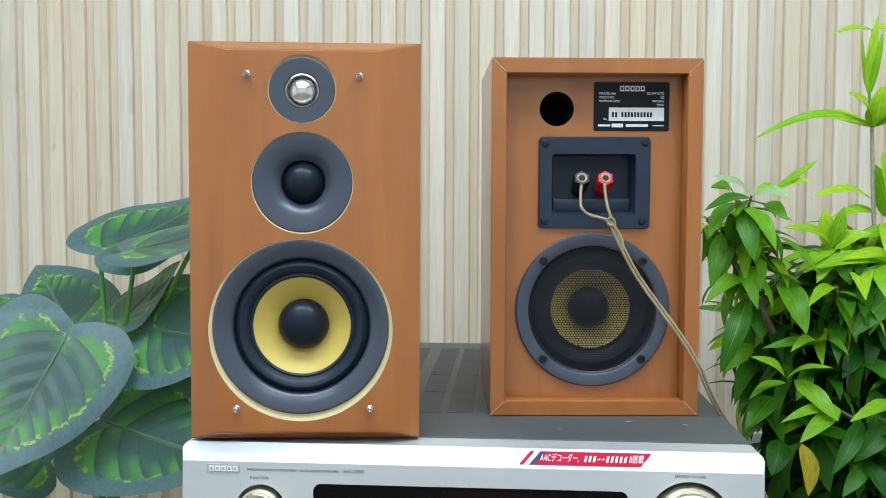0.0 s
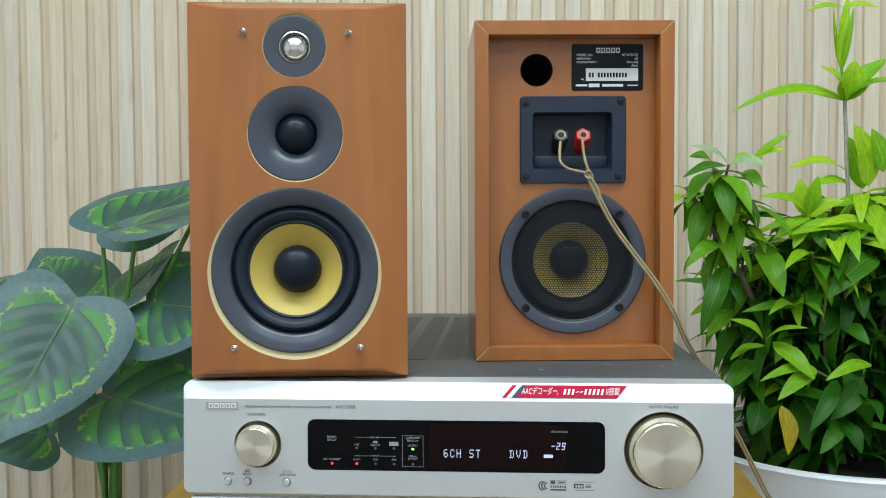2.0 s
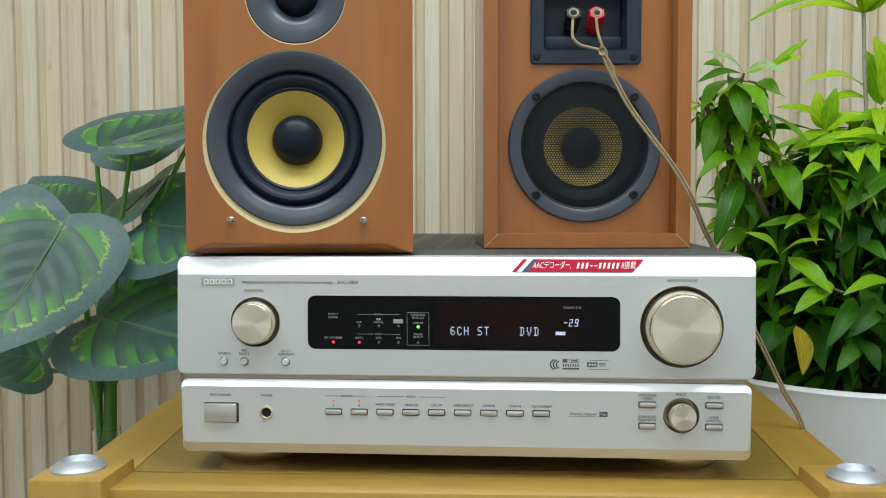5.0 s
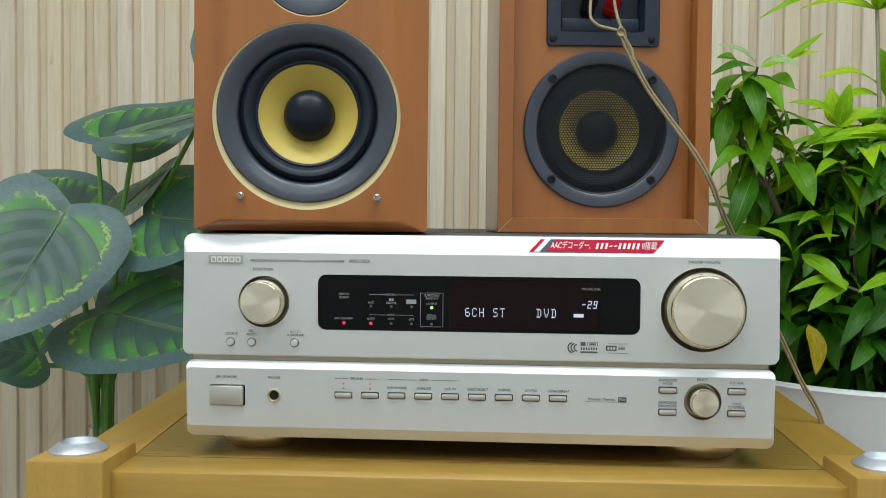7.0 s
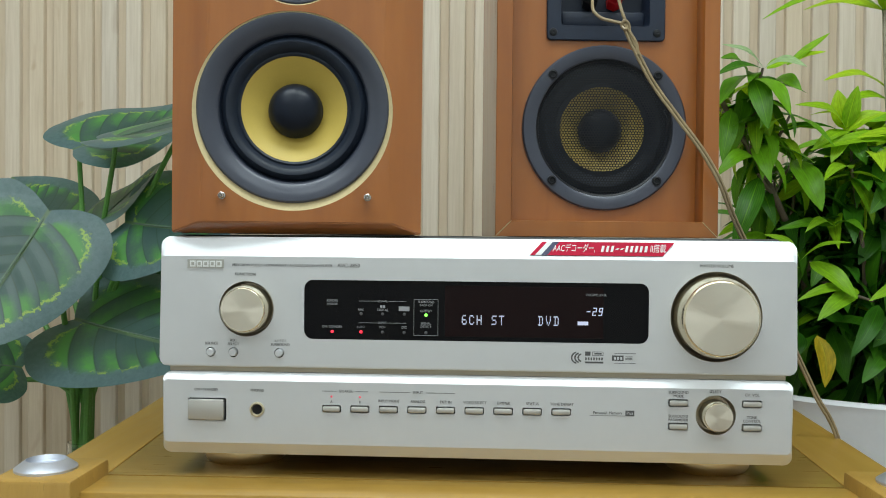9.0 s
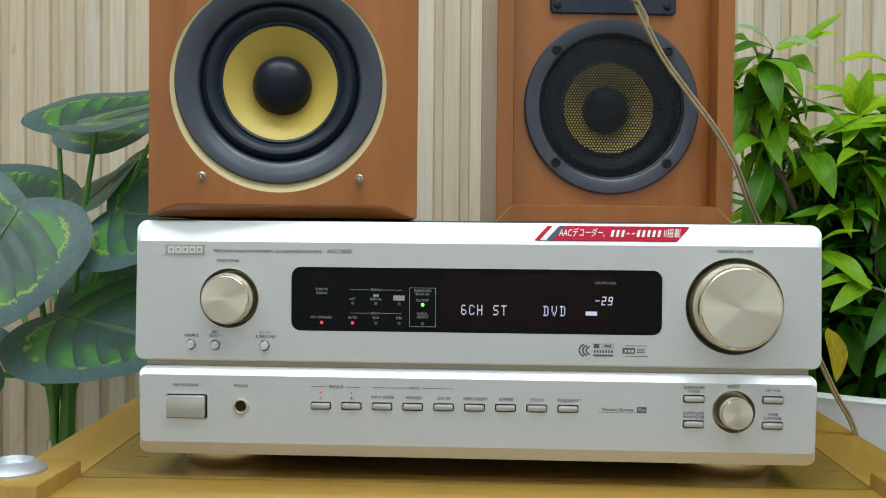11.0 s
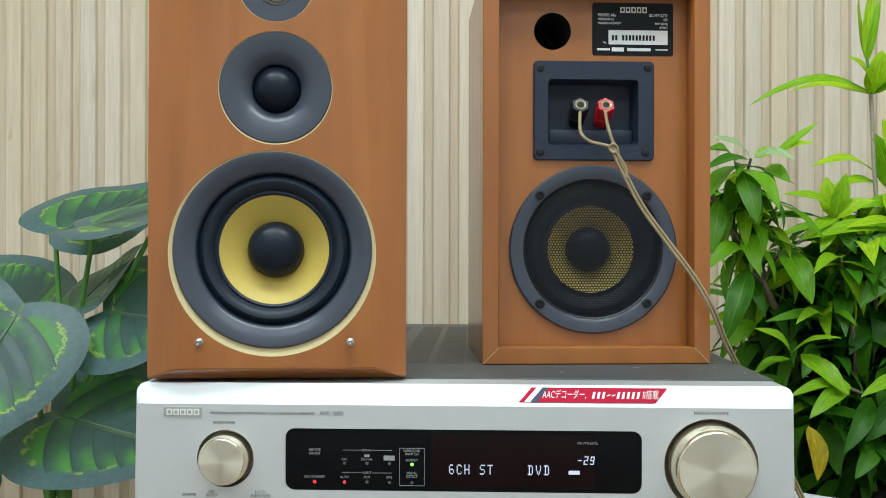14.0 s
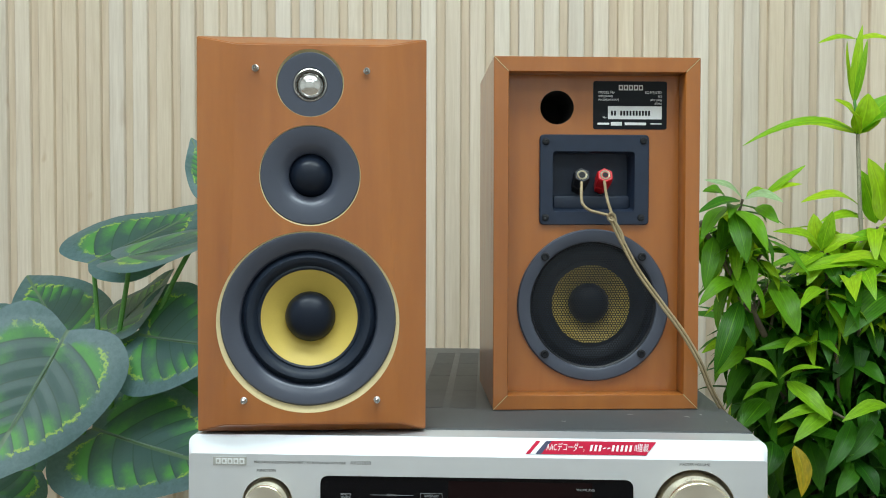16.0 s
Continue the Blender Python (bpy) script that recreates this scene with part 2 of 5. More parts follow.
def big_leaf_material():
    """Dark artificial leaf: grey-green rim, ribbed green wedges and a jagged yellow-green band."""
    n = Nodes("variegated_leaf")
    uv = n.tree.nodes.new("ShaderNodeUVMap")
    uv.uv_map = "UVMap"
    edge = n.tree.nodes.new("ShaderNodeUVMap")
    edge.uv_map = "rim"
    s, e = n.tree.nodes.new("ShaderNodeSeparateXYZ"), n.tree.nodes.new("ShaderNodeSeparateXYZ")
    n.link(uv.outputs[0], s.inputs[0])
    n.link(edge.outputs[0], e.inputs[0])
    u, v, r = s.outputs[0], s.outputs[1], e.outputs[0]
    m = n.math("MULTIPLY", n.math("ABSOLUTE", n.math("SUBTRACT", u, 0.5)), 2.0)
    a = n.math("MULTIPLY", n.math("SUBTRACT", v, n.math("MULTIPLY", n.math("MULTIPLY", m, 0.55), n.math("ADD", v, 0.3))), 8.0)
    rib = n.math("FRACT", n.math("ADD", a, 0.0))
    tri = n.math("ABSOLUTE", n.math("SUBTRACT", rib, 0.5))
    p = n.coords((1, 1, 1))
    fine = n.noise(uv.outputs[0], 26, 4, 0.7)
    broad = n.noise(p, 16, 3)
    # the band follows the leaf's outline and breaks into teeth at the veins
    wob = n.math("ADD", n.math("ADD", r, n.math("MULTIPLY", n.math("SUBTRACT", fine, 0.5), 0.2)), n.math("MULTIPLY", n.math("SUBTRACT", rib, 0.5), 0.06))
    band = n.math("SUBTRACT", 1.0, n.ramp(n.math("ABSOLUTE", n.math("SUBTRACT", wob, 0.74)), 0.008, 0.03))
    patch = n.math("MULTIPLY", band, n.ramp(n.noise(p, 26, 2), 0.45, 0.52))
    green = n.math("MULTIPLY", n.ramp(n.math("ADD", wob, n.math("MULTIPLY", n.math("SUBTRACT", broad, 0.5), 1.0)), 0.4, 0.72), n.ramp(n.math("ADD", rib, n.math("MULTIPLY", n.math("SUBTRACT", fine, 0.5), 0.5)), 0.1, 0.7))
    inner = n.mix(green, (0.042, 0.088, 0.088), (0.09, 0.31, 0.06))
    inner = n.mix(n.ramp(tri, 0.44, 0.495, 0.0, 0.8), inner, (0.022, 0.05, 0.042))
    outer = n.mix(n.ramp(fine, 0.35, 0.65), (0.066, 0.122, 0.14), (0.1, 0.17, 0.188))
    c = n.mix(n.ramp(wob, 0.7, 0.8), inner, outer)
    c = n.mix(patch, c, (0.32, 0.5, 0.08))
    c = n.mix(n.ramp(m, 0.018, 0.035, 1.0, 0.0), c, (0.12, 0.19, 0.11))
    n.set(Base_Color=c, Roughness=n.ramp(fine, 0.3, 0.7, 0.36, 0.48), Sheen_Weight=0.15)
    n.bump(n.math("ADD", n.math("MULTIPLY", tri, 2.0), n.math("MULTIPLY", fine, 0.4)), 0.22, 0.002)
    tr = n.add("ShaderNodeBsdfTranslucent")
    n.link(n.mix(0.6, c, (0.12, 0.42, 0.02)), tr.inputs["Color"])
    mx = n.add("ShaderNodeMixShader", Fac=0.25)
    n.link(n.bsdf.outputs[0], mx.inputs[1])
    n.link(tr.outputs[0], mx.inputs[2])
    n.link(mx.outputs[0], n.tree.nodes["Material Output"].inputs["Surface"])
    return n.mat


def small_leaf_material(name, young, old, spread):
    n = Nodes(name)
    info = n.tree.nodes.new("ShaderNodeObjectInfo")
    geo = n.tree.nodes.new("ShaderNodeNewGeometry")
    uv = n.tree.nodes.new("ShaderNodeUVMap")
    s = n.tree.nodes.new("ShaderNodeSeparateXYZ")
    n.link(uv.outputs[0], s.inputs[0])
    m = n.math("ABSOLUTE", n.math("SUBTRACT", s.outputs[0], 0.5))
    pick = n.math("FRACT", n.math("ADD", info.outputs["Random"], geo.outputs["Random Per Island"]))
    c = n.mix(n.ramp(pick, 0.5 - spread, 0.5 + spread), old, young)
    st = n.noise(uv.outputs[0], 5, 3)
    w = n.tree.nodes.new("ShaderNodeTexWave")
    w.inputs["Scale"].default_value, w.inputs["Distortion"].default_value = 3.5, 1.0
    n.link(uv.outputs[0], w.inputs["Vector"])
    c = n.mix(n.math("MULTIPLY", w.outputs["Fac"], 0.14), c, tuple(x * 1.4 for x in young))
    c = n.mix(n.ramp(st, 0.3, 0.7), n.mix(0.35, c, (0.01, 0.03, 0.005)), c)
    c = n.mix(n.ramp(m, 0.015, 0.04, 0.3, 0.0), c, tuple(min(1, x * 1.4) for x in young))
    n.set(Base_Color=c, Roughness=0.36, Specular_IOR_Level=0.26)
    tr = n.add("ShaderNodeBsdfTranslucent")
    n.link(c, tr.inputs["Color"])
    mx = n.add("ShaderNodeMixShader", Fac=0.35)
    n.link(n.bsdf.outputs[0], mx.inputs[1])
    n.link(tr.outputs[0], mx.inputs[2])
    n.link(mx.outputs[0], n.tree.nodes["Material Output"].inputs["Surface"])
    n.bump(w.outputs["Fac"], 0.15, 0.001)
    return n.mat


M_BIG_LEAF = big_leaf_material()
M_LEAF_YOUNG = small_leaf_material("young_leaf", (0.48, 0.72, 0.02), (0.2, 0.5, 0.012), 0.4)
M_LEAF = small_leaf_material("mature_leaf", (0.19, 0.46, 0.012), (0.035, 0.165, 0.01), 0.45)
# pale from variegation, with the glare on these leaves put into the colour too
M_LEAF_PALE = small_leaf_material("pale_sheen_leaf", (0.5, 0.66, 0.36), (0.3, 0.52, 0.2), 0.4)
M_LEAF_MID = small_leaf_material("mid_green_leaf", (0.3, 0.58, 0.02), (0.12, 0.38, 0.012), 0.4)
# darkest green: the bush's inner shade is put into this leaf colour
M_LEAF_SHADE = small_leaf_material("shade_toned_leaf", (0.08, 0.27, 0.012), (0.02, 0.11, 0.008), 0.45)
M_LEAF_YELLOW = small_leaf_material("yellowed_leaf", (0.95, 0.74, 0.05), (0.9, 0.64, 0.03), 0.3)


# ---- mesh helpers ----
def link_mesh(name, bm, material, smooth=False):
    bmesh.ops.recalc_face_normals(bm, faces=bm.faces)
    me = bpy.data.meshes.new(name)
    bm.to_mesh(me)
    bm.free()
    me.materials.append(material)
    if smooth:
        me.polygons.foreach_set("use_smooth", [True] * len(me.polygons))
        me.set_sharp_from_angle(angle=radians(38))
    return me


def part(name, bm, material, parent, label="", smooth=True, m=None):
    ob = new(name, link_mesh(name, bm, material, smooth))
    ob.parent = parent
    if m is not None:
        ob.matrix_basis = m
    return tagged(ob, label)


def thing(name, m, label, category, group="", kind=""):
    ob = new(name)
    ob.empty_display_size = 0.05
    ob.matrix_world = m
    return tagged(ob, label, category, group, kind)


def box(x0, x1, y0, y1, z0, z1, bevel=0.0, segments=2):
    bm = bmesh.new()
    bmesh.ops.create_cube(bm, size=1)
    for v in bm.verts:
        v.co = Vector((x0 + (v.co.x + 0.5) * (x1 - x0), y0 + (v.co.y + 0.5) * (y1 - y0), z0 + (v.co.z + 0.5) * (z1 - z0)))
    if bevel:
        bmesh.ops.bevel(bm, geom=bm.edges[:], offset=bevel, segments=segments, affect="EDGES", profile=0.5)
    return bm


def merge(*bms):
    out = bmesh.new()
    for b in bms:
        me = bpy.data.meshes.new("tmp")
        b.to_mesh(me)
        b.free()
        out.from_mesh(me)
        bpy.data.meshes.remove(me)
    return out


def loft(loops, close_first=True, close_last=True):
    bm = bmesh.new()
    rings = [[bm.verts.new(p) for p in loop] for loop in loops]
    for a, b in zip(rings, rings[1:]):
        for i in range(len(a)):
            j = (i + 1) % len(a)
            bm.faces.new((a[i], a[j], b[j], b[i]))
    if close_first:
        bm.faces.new(rings[0])
    if close_last:
        bm.faces.new(rings[-1][::-1])
    return bm


def round_rect(x0, x1, z0, z1, r, n=6):
    """Points (x, z) of a rectangle with round corners, from the lower left on."""
    out = []
    for cx, cz, a in ((x0 + r, z0 + r, 180), (x1 - r, z0 + r, 270), (x1 - r, z1 - r, 0), (x0 + r, z1 - r, 90)):
        for k in range(n + 1):
            t = radians(a + 90 * k / n)
            out.append((cx + r * math.cos(t), cz + r * math.sin(t)))
    return out


def circle(cx, cz, r, n=48):
    return [(cx + r * math.cos(2 * math.pi * k / n), cz + r * math.sin(2 * math.pi * k / n)) for k in range(n)]


def turned(profile, cx=0.0, cz=0.0, n=64, closed=False):
    """A body of revolution about the line x=cx, z=cz along y; profile: (radius, y)."""
    bm = bmesh.new()
    rings = []
    for r, y in profile:
        if r < 1e-6:
            rings.append([bm.verts.new((cx, y, cz))])
        else:
            rings.append([bm.verts.new((x, y, z)) for x, z in circle(cx, cz, r, n)])
    pairs = list(zip(rings, rings[1:])) + ([(rings[-1], rings[0])] if closed else [])
    for a, b in pairs:
        for i in range(n):
            j = (i + 1) % n
            if len(a) == 1:
                bm.faces.new((a[0], b[j], b[i]))
            elif len(b) == 1:
                bm.faces.new((a[i], a[j], b[0]))
            else:
                bm.faces.new((a[i], a[j], b[j], b[i]))
    return bm


def upright(profile, cx=0.0, cy=0.0, n=48):
    """A body of revolution about a vertical line; profile: (radius, z)."""
    bm = turned(profile, 0, 0, n)
    bmesh.ops.rotate(bm, verts=bm.verts, cent=(0, 0, 0), matrix=Matrix.Rotation(radians(90), 3, "X"))
    bmesh.ops.translate(bm, verts=bm.verts, vec=(cx, cy, 0))
    return bm


def pierced(outer, holes, y):
    """A flat face in the plane y with holes through it."""
    bm = bmesh.new()
    edges = []
    for loop in (outer, *holes):
        vs = [bm.verts.new((x, y, z)) for x, z in loop]
        edges += [bm.edges.new((vs[i], vs[(i + 1) % len(vs)])) for i in range(len(vs))]
    bmesh.ops.triangle_fill(bm, edges=edges, use_beauty=True, use_dissolve=False)
    return bm


def tube(points, radius, sides=8, taper=1.0):
    """A smooth tube through points."""
    pts = [Vector(p) for p in points]
    fine = []
    for i in range(len(pts) - 1):
        a, b, c, d = pts[max(i - 1, 0)], pts[i], pts[i + 1], pts[min(i + 2, len(pts) - 1)]
        for k in range(6):
            t = k / 6
            fine.append(0.5 * ((2 * b) + (c - a) * t + (2 * a - 5 * b + 4 * c - d) * t * t + (3 * b - a - 3 * c + d) * t ** 3))
    fine.append(pts[-1])
    loops, side = [], None
    for i, p in enumerate(fine):
        way = (fine[min(i + 1, len(fine) - 1)] - fine[max(i - 1, 0)]).normalized()
        side = (way.orthogonal() if side is None else side - way * side.dot(way)).normalized()
        up = way.cross(side)
        r = radius * (1 + (taper - 1) * i / (len(fine) - 1))
        loops.append([p + r * (math.cos(a) * side + math.sin(a) * up) for a in (2 * math.pi * k / sides for k in range(sides))])
    return loft(loops)


def letters(text, size, x, z, parent, material, y=-0.0006, align="CENTER", name="lettering", shear=0.0, m=None, wide=1.0, label=""):
    """Printed words in the built-in font, standing in the plane y and read from in front."""
    cu = bpy.data.curves.new(name, "FONT")
    cu.body, cu.size, cu.align_x, cu.align_y, cu.shear, cu.extrude = text, size, align, "CENTER", shear, 0.0001
    tmp = new("tmp_text", cu)
    bpy.context.view_layer.update()
    me = bpy.data.meshes.new_from_object(tmp.evaluated_get(bpy.context.evaluated_depsgraph_get()))
    bpy.data.objects.remove(tmp)
    me.transform((m or Matrix.Translation((x, y, z))) @ Matrix.Rotation(radians(90), 4, "X") @ Matrix.Diagonal((wide, 1, 1, 1)))
    me.materials.clear()
    me.materials.append(material)
    ob = new(name, me)
    ob.parent = parent
    return tagged(ob, label)


def plate(x0, x1, z0, z1, y, parent, material, name, thick=0.0004, r=0.0, label=""):
    """A thin printed or inset plate, r: round corners."""
    if r:
        loop = round_rect(x0, x1, z0, z1, r, 5)
        bm = loft([[(a, y, b) for a, b in loop], [(a, y - thick, b) for a, b in loop]])
    else:
        bm = box(x0, x1, y - thick, y, z0, z1)
    return part(name, bm, material, parent, label, smooth=False)


def absolute(ob):
    """Let a part that is built in world places keep them under its thing."""
    ob.matrix_parent_inverse = ob.parent.matrix_basis.inverted()
    return ob


# ---- the room ----
X0, X1, Y0, HIGH = -2.2, 2.2, -3.2, 2.6
WALL_Y, WALL_TURN = 0.82, 0.0


def shell(name, bm, material, label):
    ob = new(name, link_mesh(name, bm, material))
    return tagged(ob, label, "wall" if "wall" in name else name, kind="structure")


shell("floor", box(X0, X1, Y0, 1.15, -0.1, 0.0), M_FLOOR, "plain brown floor of the showroom")
shell("ceiling", box(X0, X1, Y0, 1.15, HIGH, HIGH + 0.1), M_PLASTER, "white painted plaster ceiling")
shell("wall_west", box(X0 - 0.1, X0, Y0, 1.15, 0, HIGH), M_PLASTER, "white painted plaster wall")
shell("wall_east", box(X1, X1 + 0.1, Y0, 1.15, 0, HIGH), M_PLASTER, "white painted plaster wall")
shell("wall_south", box(X0, X1, Y0 - 0.1, Y0, 0, HIGH), M_PLASTER, "white painted plaster wall")

for px, py in PANELS:
    fixture = thing("ceiling_light", pose(px, py, HIGH), "flat white rectangular ceiling light panel", "ceiling light", "ceiling lights")
    part("frame", merge(box(-0.58, 0.58, -0.305, -0.28, -0.045, 0), box(-0.58, 0.58, 0.28, 0.305, -0.045, 0), box(-0.58, -0.555, -0.28, 0.28, -0.045, 0), box(0.555, 0.58, -0.28, 0.28, -0.045, 0)), M_PLASTER, fixture, smooth=False)
    part("diffuser", box(-0.555, 0.555, -0.28, 0.28, -0.03, -0.02), M_PANEL, fixture, smooth=False)

# ---- the rack ----
rack = thing("audio_rack", pose(0.0, 0.0, 0.0, 0, 0, 1.2), "golden oak audio rack with silver discs on its posts", "rack")
TRAY = 0.603


def tapered(y0, y1, z0, z1, inset=0.0):
    w = lambda y: 0.3045 + 0.054 * y - inset
    loop = [(-w(y0), y0), (w(y0), y0), (w(y1), y1), (-w(y1), y1)]
    bm = loft([[(x, y, z0) for x, y in loop], [(x, y, z1) for x, y in loop]])
    bmesh.ops.bevel(bm, geom=bm.edges[:], offset=0.0025, segments=2, affect="EDGES")
    return bm


part("top_board", tapered(0.0035, 0.5, TRAY - 0.03, TRAY, 0.047), M_RACK_PANEL, rack, "glossy oak panel with shade put into its colour")
for sx in (-1, 1):
    edge = [(sx * (0.3045 + 0.054 * y - d), y) for y, d in ((0.0105, 0.0), (0.5, 0.0), (0.5, 0.0485), (0.0105, 0.0485))]
    rail = loft([[(x, y, z) for x, y in edge] for z in (TRAY - 0.03, TRAY + 0.0004)])
    bmesh.ops.recalc_face_normals(rail, faces=rail.faces)
    bmesh.ops.bevel(rail, geom=rail.edges[:], offset=0.0006, segments=1, affect="EDGES")
    part("side_rail", rail, M_RACK_RAIL, rack)
part("front_rail", box(-0.256, 0.256, -0.0405, 0.0025, TRAY - 0.075, TRAY + 0.0006, 0.0015), M_RACK, rack)
part("lower_shelf", box(-0.28, 0.28, -0.03, 0.5, 0.2, 0.228, 0.003), M_RACK, rack)
for sx in (-1, 1):
    post = part("post", box(sx * 0.2825 - 0.0275, sx * 0.2825 + 0.0275, -0.054, 0.0095, 0, 0.614, 0.003), M_RACK_POST, rack)
    part("back_post", box(sx * 0.3 - 0.0265, sx * 0.3 + 0.0265, 0.44, 0.5, 0, 0.5725, 0.003), M_RACK_POST, rack)
    disc = part("spike_disc", upright([(0, 0), (0.0202, 0), (0.0202, 0.0016), (0.0132, 0.0068), (0.0126, 0.0069), (0.0112, 0.0035), (0.004, 0.0024), (0.0034, 0.0036), (0, 0.0038)], sx * 0.285, -0.024), M_SILVER, rack, "turned bright silver disc", m=Matrix.Translation((0, 0, 0.614)))

# ---- the receiver ----
receiver = thing("av_receiver", pose(0, 0.2, TRAY), "champagne silver surround amplifier with dark grey top", "amplifier")
VOL, FUN, SEL = (0.1646, 0.7195), (-0.157, 0.7208), (0.165, 0.653)
BZ = 0.6905


def shelled(front, back, depth, holes, y_of):
    """A face plate: a pierced front, a sloping rim and sides running back."""
    flat = pierced(front, holes, 0.0)
    rim = loft([[(x, 0.0, z) for x, z in front], [(x, y_of(z), z) for x, z in back], [(x, depth, z) for x, z in back]], False, True)
    return merge(flat, rim)


def rect_hole(x, z, w, h, r=0.0012):
    return round_rect(x - w / 2, x + w / 2, z - h / 2, z + h / 2, r, 3)


upper_holes = [circle(*VOL, 0.0306, 64), circle(*FUN, 0.0192, 56), *(circle(x, BZ, 0.0034, 24) for x in (-0.182, -0.166, -0.1338)), round_rect(-0.1165, 0.1195, 0.7005, 0.7415, 0.006, 5)]
upper = shelled(round_rect(-0.2172, 0.2174, 0.6812, 0.7572, 0.0025), round_rect(-0.2186, 0.2188, 0.6804, 0.7708, 0.006), 0.03, upper_holes, lambda z: 0.0005 + 0.006 * min(1, max(0, (z - 0.757) / 0.0142)))
absolute(part("upper_panel", upper, M_FACE, receiver, "satin champagne silver aluminium", smooth=False))
BUTTONS = [(-0.097 + 0.01976 * k, 0.6523 + 0.0001 * k) for k in range(9)]
SIDES = [(0.14, 0.6608), (0.14, 0.6448), (0.189, 0.6608), (0.189, 0.6448)]
lower_holes = [circle(*SEL, 0.0134, 48), circle(-0.149, 0.651, 0.0052, 32), rect_hole(-0.1845, 0.6505, 0.0272, 0.0158), *(rect_hole(x, z, 0.0134, 0.0052) for x, z in BUTTONS + SIDES)]
lower = shelled(round_rect(-0.2145, 0.2148, 0.6272, 0.6708, 0.0025), round_rect(-0.216, 0.2164, 0.6188, 0.6762, 0.005), 0.03, lower_holes, lambda z: 0.0005 + 0.003 * min(1, max(0, (z - 0.671) / 0.005)) + 0.004 * min(1, max(0, (0.627 - z) / 0.008)))
absolute(part("lower_panel", lower, M_FACE, receiver, "satin champagne silver aluminium", smooth=False))
# gap strip in the gilt that is darkened for shade
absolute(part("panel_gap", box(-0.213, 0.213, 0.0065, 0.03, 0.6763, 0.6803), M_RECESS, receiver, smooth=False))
absolute(part("cover", box(-0.2155, 0.2155, 0.0305, 0.49, 0.619, 0.7721, 0.0015), M_COVER, receiver, "dark grey painted steel cover"))
for k, (x0, x1) in enumerate(((-0.118, -0.094), (-0.088, -0.064), (-0.0505, -0.029), (-0.0225, 0.0), (0.03, 0.052), (0.06, 0.082))):
    for j in range(4):
        ya, yb = 0.108 + j * 0.0845, 0.108 + (j + 1) * 0.0845 - 0.0008
        absolute(part("vent", box(x0, x1, ya, yb, 0.7722, 0.7724), M_SLOT, receiver, smooth=False))
for sx in (-1, 1):
    for y in (0.062, 0.42):
        absolute(part("foot", upright([(0, 0.6031), (0.029, 0.6031), (0.031, 0.606), (0.031, 0.614), (0.028, 0.6189), (0, 0.6189)], sx * 0.173, y), M_FOOT, receiver, "gold-toned round foot"))


def knob(at, hole, r, far, name):
    """A turned knob standing out of a dished recess."""
    cx, cz = at
    dish = part("knob_recess", turned([(hole, 0.0), (hole * 0.97, 0.0035), (hole * 0.93, 0.0065), (hole * 0.9, 0.008), (0, 0.0085)], cx, cz), M_RECESS, receiver, "dished gilt surround with shade in its colour")
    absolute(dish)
    body = part(name, turned([(r * 1.1, 0.008), (r * 1.1, -far * 0.2), (r * 1.07, -far * 0.6), (r * 1.025, -far * 0.86), (r * 0.985, -far * 0.97), (r * 0.96, -far), (r * 0.95, -far)], 0, 0, 72), M_KNOB, receiver, "gold-toned aluminium knob")
    body.matrix_basis = Matrix.Translation((cx, 0, cz))
    absolute(body)
    cap = part("knob_cap", turned([(r * 0.95, -far), (0, -far - 0.0002)], 0, 0, 72), M_SPUN, body, "spun metal end")
    return body


knob(VOL, 0.0306, 0.0252, 0.0158, "volume_knob")
knob(FUN, 0.0192, 0.0153, 0.0108, "function_knob")
knob(SEL, 0.0134, 0.0096, 0.009, "select_knob")
for x in (-0.182, -0.166, -0.1338):
    absolute(part("round_button", turned([(0.0028, 0.004), (0.0028, -0.0016), (0.0022, -0.0024), (0, -0.0025)], x, BZ, 24), M_FACE, receiver))
    absolute(part("button_seat", turned([(0.0034, 0.0), (0.0034, 0.004), (0, 0.004)], x, BZ, 24), M_HOLE, receiver))
for x, z in BUTTONS + SIDES:
    absolute(part("push_button", box(x - 0.0061, x + 0.0061, -0.0019, 0.004, z - 0.0018, z + 0.0018, 0.0009), M_BUTTON, receiver))
    absolute(part("button_seat", box(x - 0.0067, x + 0.0067, 0.003, 0.005, z - 0.0026, z + 0.0026), M_HOLE, receiver, smooth=False))
absolute(part("power_button", box(-0.1974, -0.1722, -0.0028, 0.005, 0.6434, 0.6576, 0.0008), M_BUTTON, receiver, "satin silver power button"))
absolute(part("button_seat", box(-0.1981, -0.1709, 0.0045, 0.006, 0.6426, 0.6584), M_HOLE, receiver, smooth=False))
absolute(part("phone_socket", turned([(0.0052, 0.0), (0.0052, -0.0012), (0.0042, -0.0015), (0.0032, 0.0), (0.003, 0.006), (0, 0.006)], -0.149, 0.651, 32), M_GOLD, receiver, "brass ring of the headphone socket"))
absolute(part("socket_hole", turned([(0.0034, -0.0004), (0, -0.0004)], -0.149, 0.651, 32), M_HOLE, receiver))

window = absolute(part("display_window", loft([[(x, 0.001, z) for x, z in round_rect(-0.1165, 0.1195, 0.7005, 0.7415, 0.006, 5)], [(x, 0.006, z) for x, z in round_rect(-0.1165, 0.1195, 0.7005, 0.7415, 0.006, 5)]]), M_WINDOW, receiver, "smoked black display window", smooth=False))
plate(-0.019, 0.089, 0.7035, 0.7385, 0.0011, window, M_GLOW_WINDOW, "display_glass", 0.0002)


